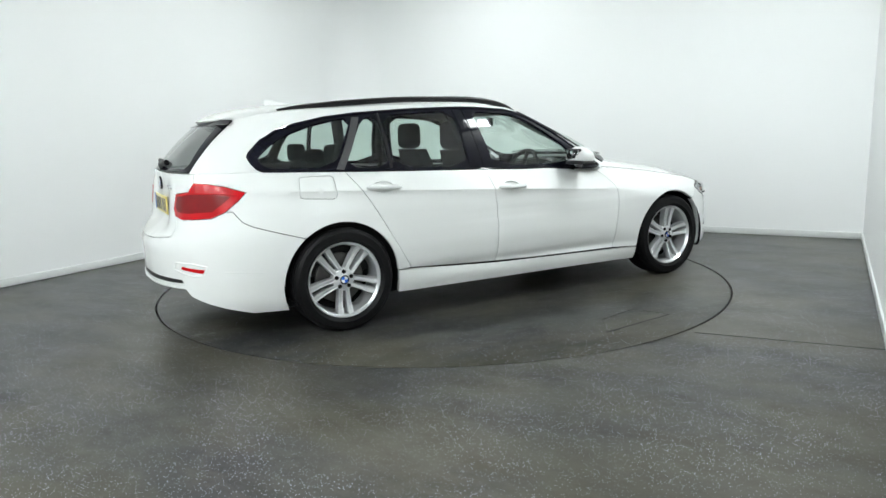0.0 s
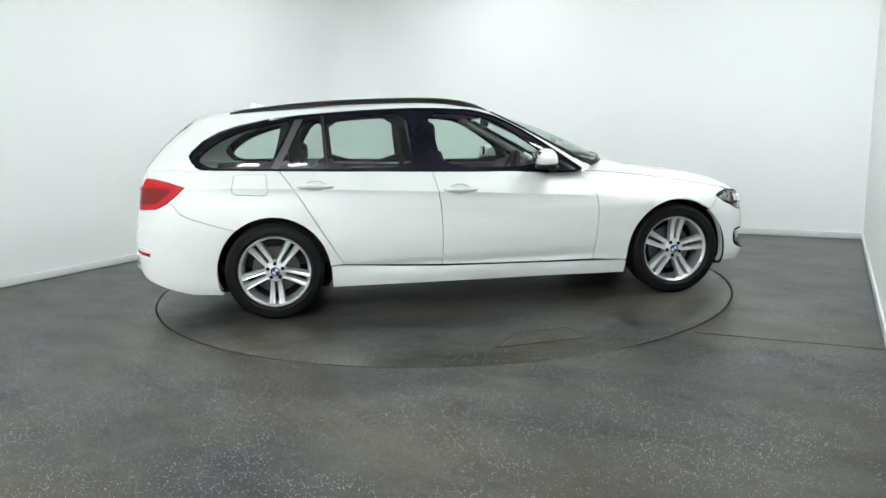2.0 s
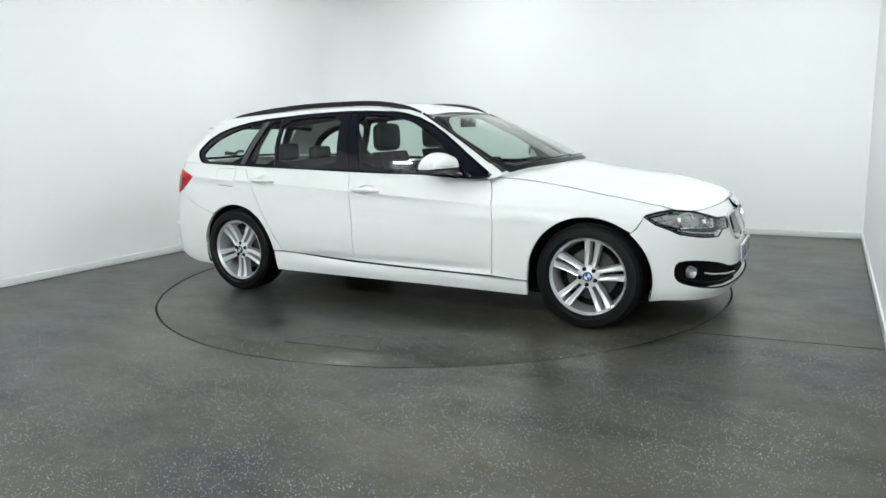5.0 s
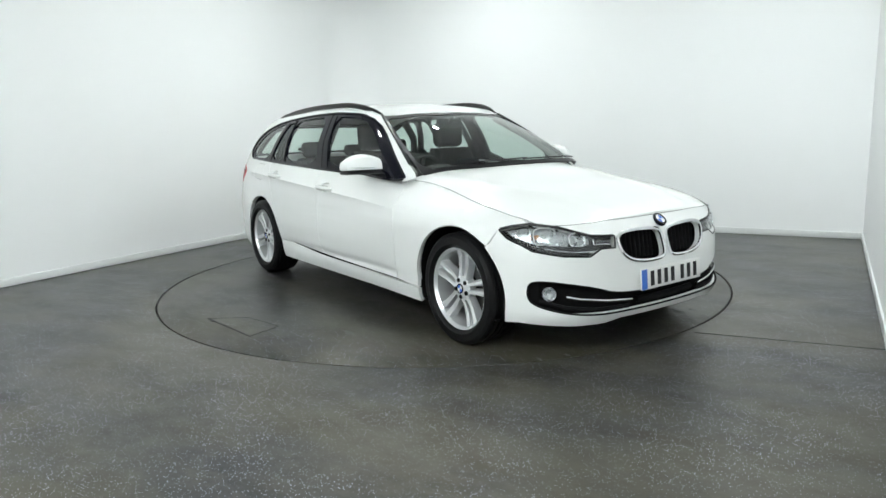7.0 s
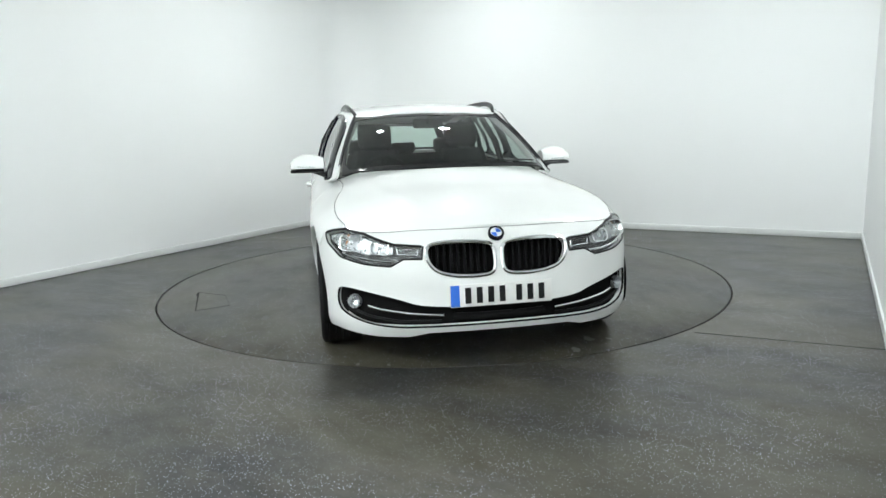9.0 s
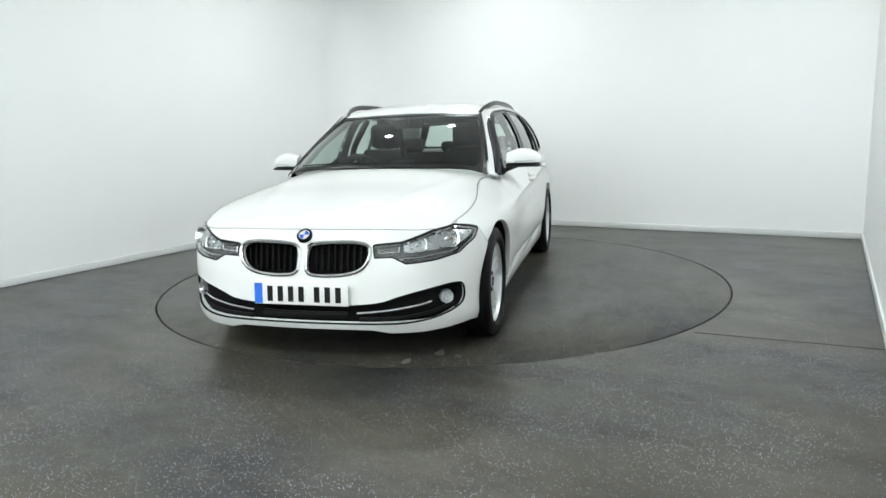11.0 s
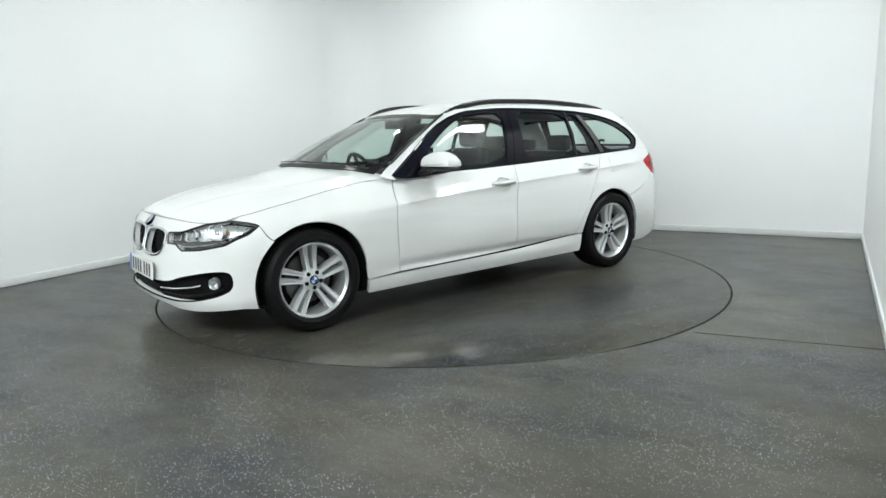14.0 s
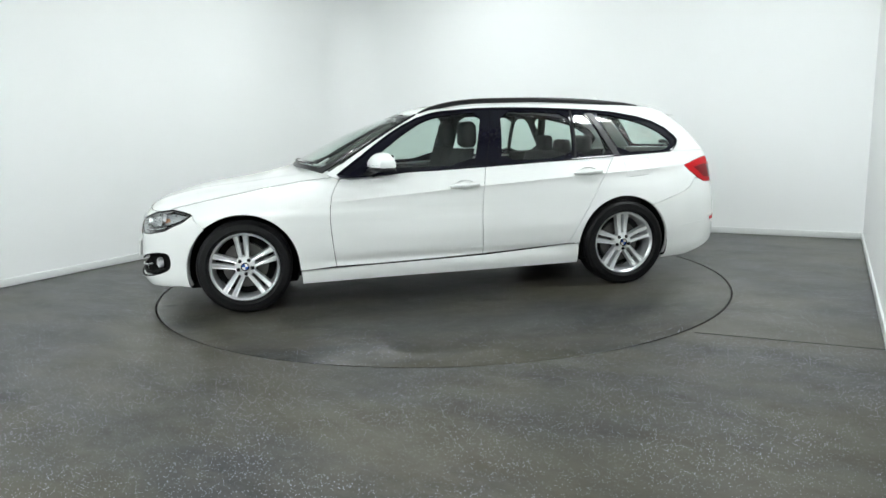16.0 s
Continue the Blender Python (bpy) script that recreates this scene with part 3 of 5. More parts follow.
PANES = {"front_window": [(.47, .945), (.45, 1.045), (.30, 1.158), (.19, 1.230), (.09, 1.282), (.0, 1.306), (-.12, 1.321), (-.345, 1.332), (-.30, 1.15), (-.25, .957)],
         "rear_window": [(-.455, .965), (-.475, 1.15), (-.495, 1.334), (-.75, 1.329), (-1.03, 1.311), (-1.022, 1.15), (-1.015, .985)],
         "fixed_pane": [(-1.045, .988), (-1.052, 1.15), (-1.06, 1.308), (-1.165, 1.298), (-1.25, 1.16), (-1.335, .998)],
         "quarter_window": [(-1.405, 1.008), (-1.32, 1.16), (-1.235, 1.305), (-1.40, 1.285), (-1.56, 1.245), (-1.69, 1.195), (-1.79, 1.135), (-1.85, 1.075), (-1.845, 1.05), (-1.80, 1.02), (-1.75, 1.008)]}
BGAP = [(-.335, .945), (-.303, .823), (-.288, .70), (-.281, .573), (-.283, .43), (-.288, .305)]
FGAP = [(.698, .897), (.735, .87), (.765, .829), (.792, .775), (.806, .713), (.812, .62), (.808, .54), (.797, .40), (.782, .285)]
RLINE = [(-1.646, .603), (-1.80, .650), (-1.93, .693), (-1.985, .723), (-2.03, .785)]
RGAP = [(-1.346, .979), (-1.28, .893), (-1.213, .793), (-1.144, .675), (-1.077, .559), (-1.046, .507), (-.948, .342)]


def S(pts):
    return [sx(*p) for p in pts]


def Q(pts):
    return [qw(*p) for p in pts]


def build_shell(car):
    sr = lambda x: float(belt(x))
    beltline = lambda a, b, k=10: [sx(a + (b - a) * i / k, sr(a + (b - a) * i / k)) for i in range(1, k)]
    arch_f = arc(*FA, 52, 177)
    arch_r = arc(*RA, 4, 127)
    # doors
    front_door = S(FGAP) + S([(.5, .287), (.1, .295), (-.1, .30)]) + S(BGAP[::-1]) + beltline(-.335, .698)
    rear_door = S(BGAP) + S([(-.45, .312), (-.7, .325)]) + S(RGAP[::-1]) + beltline(-1.346, -.335)
    # wing: hood side, headlamp, arch
    tops = [(a, float(top_z(a))) for a in np.linspace(sx(.72, .899)[0], sx(1.80, .745)[0], 16)]
    wing = S(FGAP[::-1]) + tops[1:] + [HEAD[2], HEAD[1], HEAD[0]] + S([(1.69, .625), (1.66, .598)]) + S(arch_f[2:]) + S([(1.03, .27)])
    quarter = S(RGAP) + S([(-1.037, .338)]) + S(arch_r) + S(RLINE) + [TAIL[-2], TAIL[-1], TAIL[0], TAIL[1], TAIL[2], TAIL[3], sy(.655, 1.0, True)] \
        + [sx(x, sr(x)) for x in (-2.1, -2.0, -1.86, -1.84, -1.7, -1.6, -1.5, -1.4)]
    flap = S([(-1.425, .945), (-1.42, .84), (-1.43, .825), (-1.45, .82), (-1.62, .832), (-1.64, .84), (-1.645, .86), (-1.632, .95), (-1.61, .957), (-1.44, .955)])
    sill = S([(-1.037, .335), (-.948, .332), (-.7, .317), (-.3, .296), (.1, .287), (.5, .279), (1.028, .264), (1.022, .172), (.5, .176), (-.3, .18), (-1.034, .186)])
    ridge = [sx(x, float(crease_z(x))) for x in np.arange(-1.98, 1.13, 0.008)]
    for sgn in (1, -1):
        side = lambda lp: [(a * sgn, b) for a, b in lp]
        cups = [[sx(xm + .070 * math.cos(a), zm + .034 * math.sin(a) * (1.0 if math.sin(a) > 0 else 0.85)) for a in np.linspace(0, 2 * math.pi, 28, endpoint=False)]
                for xm, zm in ((-.159, .815), (-1.116, .87))]
        d = sheet("front_door", low, side(front_door), M_PAINT, car, holes=[side(cups[0])], step=0.014, crest=side(ridge))
        r = sheet("rear_door", low, side(rear_door), M_PAINT, car, holes=[side(cups[1])], step=0.014, crest=side(ridge))
        sheet("front_wing", low, side(wing), M_PAINT, car, ret=0.03, step=0.016, crest=side(ridge))
        qp = sheet("rear_quarter", low, side(quarter), M_PAINT, car, holes=[side(flap)], ret=0.03, step=0.016, crest=side(ridge))
        sheet("fuel_flap" if sgn < 0 else "quarter_infill", low, side(flap), M_PAINT, qp, step=0.016, crest=side(ridge), gap=0.0012 if sgn < 0 else -0.0005)
        sheet("sill", low, side(sill), M_PAINT, car, gap=0.002, ret=0.03)
        # inner lining that closes the joints
        line = S([(1.95, .26), (-2.0, .26)]) + [sx(x, sr(x) - .012) for x in np.linspace(-2.0, .7, 14)] + [(a, float(top_z(a)) - .02) for a in np.linspace(sx(.72, .899)[0], sx(1.9, .70)[0], 12)]
        line = side(line)
        sheet("inner_panel", low, line, M_UNDER, car, "dark inner body panel", holes=[side(S(arc(*FA, 0, 352, 40))), side(S(arc(*RA, 0, 352, 40)))], off=-0.022, step=0.06, ret=0, gap=0)
        for (cx, cz, rr) in (FA, RA):
            bm = bmesh.new()
            prof = [(rr + .004, .865), (rr + .006, .80), (rr + .01, .60), (.02, .58)]
            half = []
            for i in range(33):
                a = radians(-38 + 256 * i / 32)
                half.append([bm.verts.new((cx + q * math.cos(a), sgn * h, max(0.20, cz + q * math.sin(a)))) for q, h in prof])
            for a, b in zip(half, half[1:]):
                for j in range(3):
                    bm.faces.new((a[j], a[j + 1], b[j + 1], b[j]))
            part("wheel_housing", bm, M_UNDER, car, "black wheel housing liner")
        # door handles with their dished hollow
        for door, x0, x1, z0, z1 in ((d, -.273, -.035, .818, .812), (r, -1.232, -.99, .873, .866)):
            bm = bmesh.new()
            for i, (a, b) in enumerate(((0, 1),)):
                n = 16
                rings = []
                for k in range(n + 1):
                    u = k / n
                    x, z = x0 + (x1 - x0) * u, z0 + (z1 - z0) * u
                    p = low(sgn * sx(x, z)[0], z)
                    h = 0.0185 * (1 - (2 * u - 1) ** 6) ** 0.5 * (1 - 0.25 * u) + 0.001
                    st = 0.012 + 0.034 * (1 - (2 * u - 1) ** 4)
                    rings.append([bm.verts.new((p[0], p[1] + sgn * (st * c * 0.55 + st * 0.4), p[2] + h * s)) for c, s in ((math.cos(2 * math.pi * j / 10), math.sin(2 * math.pi * j / 10)) for j in range(10))])
                for a_, b_ in zip(rings, rings[1:]):
                    for j in range(10):
                        bm.faces.new((a_[j], a_[(j + 1) % 10], b_[(j + 1) % 10], b_[j]))
                bm.faces.new(rings[0][::-1])
                bm.faces.new(rings[-1])
            bmesh.ops.recalc_face_normals(bm, faces=bm.faces)
            part("handle", bm, M_PAINT, door, "white door handle")
            dish = side(cups[0] if door is d else cups[1])
            sheet("handle_cup", low, dish, M_PAINT, door, "hollow behind the handle", off=-0.016, ret=0, gap=-0.004, step=0.02)
    # front bumper with its openings
    ends = S(arc(*FA, 49, -18, 16)[0:])
    bottom = [sx(1.76, .197), sy(.80, .205), sy(.70, .196), sy(.60, .190), sy(.45, .192), sy(.36, .215), sy(.2, .218)]
    half = [(0, .722 - 1e-4)] + [(a, float(top_z(a))) for a in np.linspace(0.05, sy(.64, .7125)[0], 14)] + HEAD[4:] + [HEAD[0]] + S([(1.69, .622)]) + ends + bottom
    loop = half + [(-a, b) for a, b in half[::-1][:-1]]
    kid = cut([sy(y, z) for y, z in KIDNEY])
    take = [sy(y, z) if y else (0, z) for y, z in INTAKE]
    take_full = cut(take + [(-a, b) for a, b in take[::-1][1:-1]], 2)
    sheet("front_bumper", low, loop, M_PAINT, car, holes=[kid, [(-a, b) for a, b in kid], take_full], ret=0.035)
    # lips of the lower opening, grilles, bars
    for sgn in (1, -1):
        g = [(a * sgn, b) for a, b in kid]
        bm = bmesh.new()
        rim_line(bm, low, g, 0.0100, 0.003)
        grille = part("grille", bm, M_CHROME, car, "chrome kidney grille surround")
        for k in range(9):
            y = .055 + k * .0345
            bm = bmesh.new()
            x0 = float(low(sy(y, .60)[0], .60)[0])
            box(bm, (-.02, -.006, -.075), (.012, .006, .072), 0.004, pose(x0 - .050, sgn * y, .578, 0, -8, 0))
            part("grille_bar", bm, M_MATT, grille)
        sheet("grille_back", low, [(a * 1.0, b) for a, b in g], M_UNDER, grille, "black mesh behind the bars", off=-0.075, ret=0, gap=-0.012)
    tb = sheet("lower_intake", low, take_full, M_UNDER, car, "black lower air intake", off=-0.045, ret=0, gap=-0.01)
    frame_in = bmesh.new()
    rim_line(frame_in, low, take_full, 0.006, -0.006)
    part("intake_rim", frame_in, M_MATT, tb)
    for sgn in (1, -1):
        bm = bmesh.new()
        rim_line(bm, low, [(sy(y, z)[0] * sgn, z) for y, z in ((.29, .307), (.45, .318), (.60, .338), (.655, .352))], 0.0065, -0.012, closed=False)
        part("trim_strip", bm, M_CHROME, tb, "satin silver trim strip")
        bm = bmesh.new()
        rim_line(bm, low, [(sy(y, z)[0] * sgn, z) for y, z in ((.30, .275), (.5, .275), (.66, .295), (.76, .325))], 0.012, -0.03, closed=False)
        part("intake_blade", bm, M_MATT, tb)
        p = low(sgn * sy(.715, .365)[0], .365)
        bm = bmesh.new()
        m = Matrix.Translation(tuple(p + np.array((-.012, 0, 0)))) @ pose(0, 0, 0, 0, 0, 30 * sgn)
        spin(bm, [(0.002, -.03), (0.022, -.02), (0.030, 0.0), (0.034, 0.003), (0.036, -.02)], 28, "X", m)
        fog = part("fog_lamp", bm, M_BEZEL, car, "round fog lamp with a chrome bowl")
        bm = bmesh.new()
        spin(bm, [(0.0005, .008), (0.018, .006), (0.030, .001)], 28, "X", m)
        part("lens", bm, M_LENS, fog)
    bm = bmesh.new()
    rim_line(bm, low, [(sy(abs(y), z)[0] * (1 if y >= 0 else -1), z) for y, z in ((-.24, .30), (-.1, .297), (.1, .297), (.24, .30))], 0.02, -0.035, closed=False)
    part("intake_blade", bm, M_MATT, tb)
    # bonnet
    bm = bmesh.new()
    ed = np.concatenate([np.linspace(0.015, sy(.64, .7125)[0], 14), np.linspace(sy(.665, .715)[0], sx(.70, .8985)[0], 38)])
    ez = top_z(ed)
    ep = low(ed, ez)
    rows = []
    nC = 36
    for (x, y, z) in ep:
        zc = float(herm([.8, 1.04, 1.31, 1.6, 1.78, 1.92, 2.0, 2.05, 2.10], [1.0, .968, .905, .865, .834, .799, .774, .752, .724], x))
        bend = 0.21 * max(0.0, (1.75 - x) / 0.9) ** 2.4
        row = []
        for k in range(nC + 1):
            u = -1 + 2 * k / nC
            u = math.copysign(abs(u) ** 0.85, u)
            f = 1 - abs(u) ** 2.4
            xx = x + bend * f
            zcc = float(herm([.8, 1.04, 1.31, 1.6, 1.78, 1.92, 2.0, 2.05, 2.10], [1.0, .968, .905, .865, .834, .799, .774, .752, .724], xx))
            yy = u * (y - 0.0008)
            # twin creases fanning out from the grilles
            cr = 0.30 + 0.30 * max(0, min(1, (2.05 - xx) / 1.0))
            fold = 0.007 * math.exp(-((abs(yy) - cr) / 0.05) ** 2) * max(0, min(1, (y - .35) / .3))
            row.append(bm.verts.new((xx - (0.004 if y < .6 else 0), yy, z + (zcc - z) * f + fold)))
        rows.append(row)
    for a, b in zip(rows, rows[1:]):
        for k in range(nC):
            bm.faces.new((a[k], a[k + 1], b[k + 1], b[k]))
    r_ = bmesh.ops.extrude_edge_only(bm, edges=[e for e in bm.edges if e.is_boundary])
    for v in r_["geom"]:
        if isinstance(v, bmesh.types.BMVert):
            v.co.z -= 0.02
            v.co.y *= 0.995
    bmesh.ops.recalc_face_normals(bm, faces=bm.faces)
    part("bonnet", bm, M_PAINT, car)
    tl = [(a, float(top_z(a))) for a in np.linspace(0.0, sx(.76, .897)[0], 60)]
    bm = bmesh.new()
    rim_line(bm, low, [(-a, b) for a, b in tl[:0:-1]] + tl, 0.0011, 0.0002, closed=False)
    part("bonnet_joint", bm, M_UNDER, car, "dark shut line round the bonnet")
    # roof
    bm = bmesh.new()
    qs = np.concatenate([np.linspace(0.02, QK[3], 12), np.linspace(QK[3], QL - 0.02, 54)[1:]])
    ep = up(qs, np.full(len(qs), VH))
    rows = []
    for (x, y, z) in ep:
        row = []
        for k in range(33):
            u = -1 + 2 * k / 32
            u = math.copysign(abs(u) ** 0.8, u)
            zc = float(herm([-1.99, -1.93, -1.7, -1.3, -.8, -.45, -.1, .1, .205], [1.322, 1.352, 1.392, 1.418, 1.430, 1.428, 1.405, 1.370, 1.338], x))
            row.append(bm.verts.new((x, u * y, z + max(0, zc - z) * (1 - abs(u) ** 2.6))))
        rows.append(row)
    for a, b in zip(rows, rows[1:]):
        for k in range(32):
            bm.faces.new((a[k], a[k + 1], b[k + 1], b[k]))
    bmesh.ops.recalc_face_normals(bm, faces=bm.faces)
    roof = part("roof", bm, M_PAINT, car)
    # side frame above the waist: screen pillar, roof edge and tail pillar in one
    dlo = Q(DLO)
    q_front, q_rear = QK[3] - 0.02, QK[12] + 0.04
    frame_loop = dlo + [(q, 0.0) for q in np.linspace(qw(-1.9, 1.0)[0], q_rear, 6)] + [(q_rear, VH * .5), (q_rear - .01, VH)] + [(q, VH) for q in np.linspace(q_rear - .05, QK[3] - .01, 30)] \
        + [(q_front, VH * .75), (q_front, VH * .5), (q_front, VH * .25), (q_front, .06), (q_front - .003, .012), (q_front + .004, -0.012), (QK[3] + .03, -0.016), (QK[3] + .06, -0.014)]
    panes = {k: Q(cut(v)) for k, v in PANES.items()}
    dlo_loop = dlo + [(q, 0.0) for q in np.linspace(dlo[-1][0], dlo[0][0], 30)[1:-1]]
    for sgn in (1, -1):
        side = lambda lp: [(a * sgn, b) for a, b in lp]
        sheet("side_frame", up, side(frame_loop), M_PAINT, car, gap=0, ret=0.012)
        fr = sheet("window_surround", up, side(dlo_loop), M_GLOSSBLACK, car, "gloss black window surround", holes=[side(v) for v in panes.values()], gap=0.001, off=-0.003, ret=0.02, step=0.025)
        bm = bmesh.new()
        rim_line(bm, up, side(dlo_loop), 0.008, -0.001)
        part("window_trim", bm, M_GLOSSBLACK, fr, "dark window trim bead")
        for nm, lp in panes.items():
            pane = sheet(nm, up, side(lp), M_GLASS, fr, "tinted window pane", off=-0.008, ret=0, gap=-0.004, step=0.05)
            pane.visible_shadow = False
        post = Q([(-.262, .955), (-.315, 1.15), (-.352, 1.338), (-.488, 1.340), (-.468, 1.15), (-.448, .963)])
        sheet("door_post", up, side(post), M_GLOSSBLACK, fr, "gloss black door post", off=0.0015, ret=0.004, gap=0)
        bm = bmesh.new()
        rim_line(bm, up, side(Q([(-.338, .953), (-.385, 1.15), (-.42, 1.352)])), 0.0025, 0.002, closed=False)
        part("post_joint", bm, M_UNDER, fr)
        cpost = Q([(-1.345, .985), (-1.255, 1.15), (-1.178, 1.302), (-1.228, 1.302), (-1.305, 1.15), (-1.395, .99)])
        sheet("rear_post", up, side(cpost), plain("grey trim", (0.06, 0.06, 0.062), 0.45), fr, "matt grey rear door frame", off=0.003, ret=0.006, gap=0)
        bm = bmesh.new()
        tube(bm, [(up(sgn * q, w) * 1.0).tolist() for q, w in Q([(-1.032, .985), (-1.04, 1.15), (-1.048, 1.325)])], 0.009)
        part("window_bar", bm, M_BLACK, fr)
    # screens
    qf = QK[3] - 0.055
    ws = [(q, -0.006) for q in np.linspace(-qf, qf, 24)] + [(qf + .03, VH * .5), (qf + .035, VH * .98)] + [(q, VH * .985) for q in np.linspace(qf, -qf, 24)] + [(-qf - .035, VH * .98), (-qf - .03, VH * .5)]
    wi = [(q, 0.012) for q in np.linspace(-qf + .05, qf - .05, 24)] + [(qf - .01, 0.06), (qf + .005, VH * .5), (qf + .005, VH * .9)] + [(q, VH * .935) for q in np.linspace(qf - .04, -qf + .04, 24)] + [(-qf - .005, VH * .9), (-qf - .005, VH * .5), (-qf + .01, .06)]
    w = sheet("windscreen", up, ws, M_BLACK, car, "black screen border", holes=[wi], off=-0.001, ret=0.01, gap=0)
    g = sheet("glass", up, wi, M_GLASS, w, "laminated windscreen glass", off=-0.003, ret=0, gap=-0.003, step=0.05)
    g.visible_shadow = False
    for sgn in (1, -1):
        bm = bmesh.new()
        rim_line(bm, up, [(sgn * (QK[3] - .022), v) for v in np.linspace(0.06, VH, 12)], 0.011, 0.0, closed=False)
        part("screen_trim", bm, M_BLACK, w)
    qb = QK[12] + .045
    rw = [(q, 0.01) for q in np.linspace(qb, 2 * QL - qb, 20)] + [(2 * QL - qb, VH * .5), (2 * QL - qb - .02, VH * .98)] + [(q, VH * .98) for q in np.linspace(2 * QL - qb - .04, qb + .04, 16)] + [(qb + .02, VH * .98), (qb, VH * .5)]
    ri = [(q, 0.035) for q in np.linspace(qb + .07, 2 * QL - qb - .07, 20)] + [(2 * QL - qb - .05, .07), (2 * QL - qb - .11, VH * .82)] + [(q, VH * .84) for q in np.linspace(2 * QL - qb - .14, qb + .14, 16)] + [(qb + .11, VH * .82), (qb + .05, .07)]
    w = sheet("rear_screen", up, rw, M_GLOSSBLACK, car, "black edged rear screen", holes=[ri], off=-0.002, ret=0.01, gap=0.002)
    g = sheet("glass", up, ri, M_GLASS, w, "tinted rear glass", off=-0.004, ret=0, gap=-0.003, step=0.05)
    g.visible_shadow = False
    # tailgate, tail lamps, rear bumper
    rhalf = [(LEN, 1.0)] + [sy(y, 1.0, True) for y in (.2, .4, .55, .652)] + [sy(.673, .95, True), TAIL[4], TAIL[5], TAIL[6], TAIL[7], sy(.57, .70, True), sy(.52, .636, True), sy(.25, .608, True), (LEN, .60)]
    rear = lambda h: h + [(2 * LEN - a, b) for a, b in h[::-1] if a < LEN - 1e-6]
    gate = sheet("tailgate", low, rear(rhalf), M_PAINT, car)
    for sgn in (1, -1):
        tl = [(a * sgn, b) for a, b in TAIL]
        lamp = sheet("tail_lamp", low, tl, M_RED, car, "red wraparound tail lamp", off=0.004, ret=0.03)
        band = [sx(-2.03, .868), sx(-2.12, .885), sy(.68, .893, True), sy(.55, .866, True), sy(.54, .81, True), sy(.58, .785, True), sy(.68, .78, True), sx(-2.13, .79)]
        sheet("lens_band", low, [(a * sgn, b) for a, b in band], M_DARKRED, lamp, "dark red inner lens", off=0.006, ret=0.001, gap=0)
        bm = bmesh.new()
        rim_line(bm, low, [(a * sgn, b) for a, b in (sx(-2.0, .878), sx(-2.1, .887), sy(.68, .888, True), sy(.56, .872, True))], 0.004, 0.0075, closed=False)
        part("light_bar", bm, M_RED, lamp)
    bhalf = [(LEN, .60)] + [sy(.25, .608, True), sy(.52, .636, True), sy(.57, .70, True), TAIL[7], TAIL[8], TAIL[9], TAIL[10]] + S(RLINE[::-1]) \
        + S(arc(*RA, 129, 203, 14)) + S([(-1.79, .172), (-1.95, .18)]) + [sx(-2.1, .225), sy(.76, .262, True), sy(.70, .300, True), sy(.665, .342, True), sy(.5, .333, True), sy(.25, .323, True), (LEN, .32)]
    bump = sheet("rear_bumper", low, rear(bhalf), M_PAINT, car, ret=0.03)
    dh = [(LEN, .385), sy(.3, .388, True), sy(.55, .395, True), sy(.645, .398, True), sy(.66, .380, True), sy(.5, .370, True), sy(.25, .362, True), (LEN, .36)]
    sheet("rear_insert", low, rear(dh), M_BLACK, bump, "black lower insert", off=0.002, ret=0.002, gap=0)
    bm = bmesh.new()
    lip = [sy(.66, .352, True), sy(.5, .344, True), sy(.25, .335, True), (LEN, .332)]
    rim_line(bm, low, lip + [(2 * LEN - a, b) for a, b in lip[-2::-1]], 0.007, 0.0, closed=False)
    part("rear_lip", bm, M_PAINT, bump)
    for sgn in (1, -1):
        rf = [sy(.775, .462, True), sy(.66, .478, True), sy(.65, .462, True), sy(.77, .440, True)]
        sheet("reflector", low, [(a * sgn, b) for a, b in rf], M_RED, bump, "red bumper reflector", off=0.003, ret=0.004, gap=0)
        bm = bmesh.new()
        rim_line(bm, low, [(a * sgn, b) for a, b in (sx(-2.19, .480), sy(.72, .498, True), sy(.6, .496, True), sy(.585, .452, True), sy(.72, .425, True), sx(-2.21, .425))], 0.006, -0.001)
        part("reflector_rim", bm, M_PAINT, bump)
        bm = bmesh.new()
        rim_line(bm, low, [(a * sgn, b) for a, b in (sx(-1.88, .424), sx(-2.10, .446))], 0.0035, -0.001, closed=False)
        part("bumper_crease", bm, M_PAINT, bump)
    # underbody
    bm = bmesh.new()
    prof = [(2.0, .55), (1.8, .66), (1.79, .56), (1.02, .56), (1.0, .8), (-1.0, .8), (-1.02, .56), (-1.79, .56), (-1.81, .60), (-2.05, .5)]
    slab(bm, prof + [(x, -y) for x, y in prof[::-1]], .175, .30)
    part("underbody", bm, M_UNDER, car)
    bm = bmesh.new()
    slab(bm, [(1.99, -.5), (1.99, .5), (1.5, .55), (1.5, -.55)], .26, .63)
    part("engine_bay", bm, M_UNDER, car)
    return roof, gate


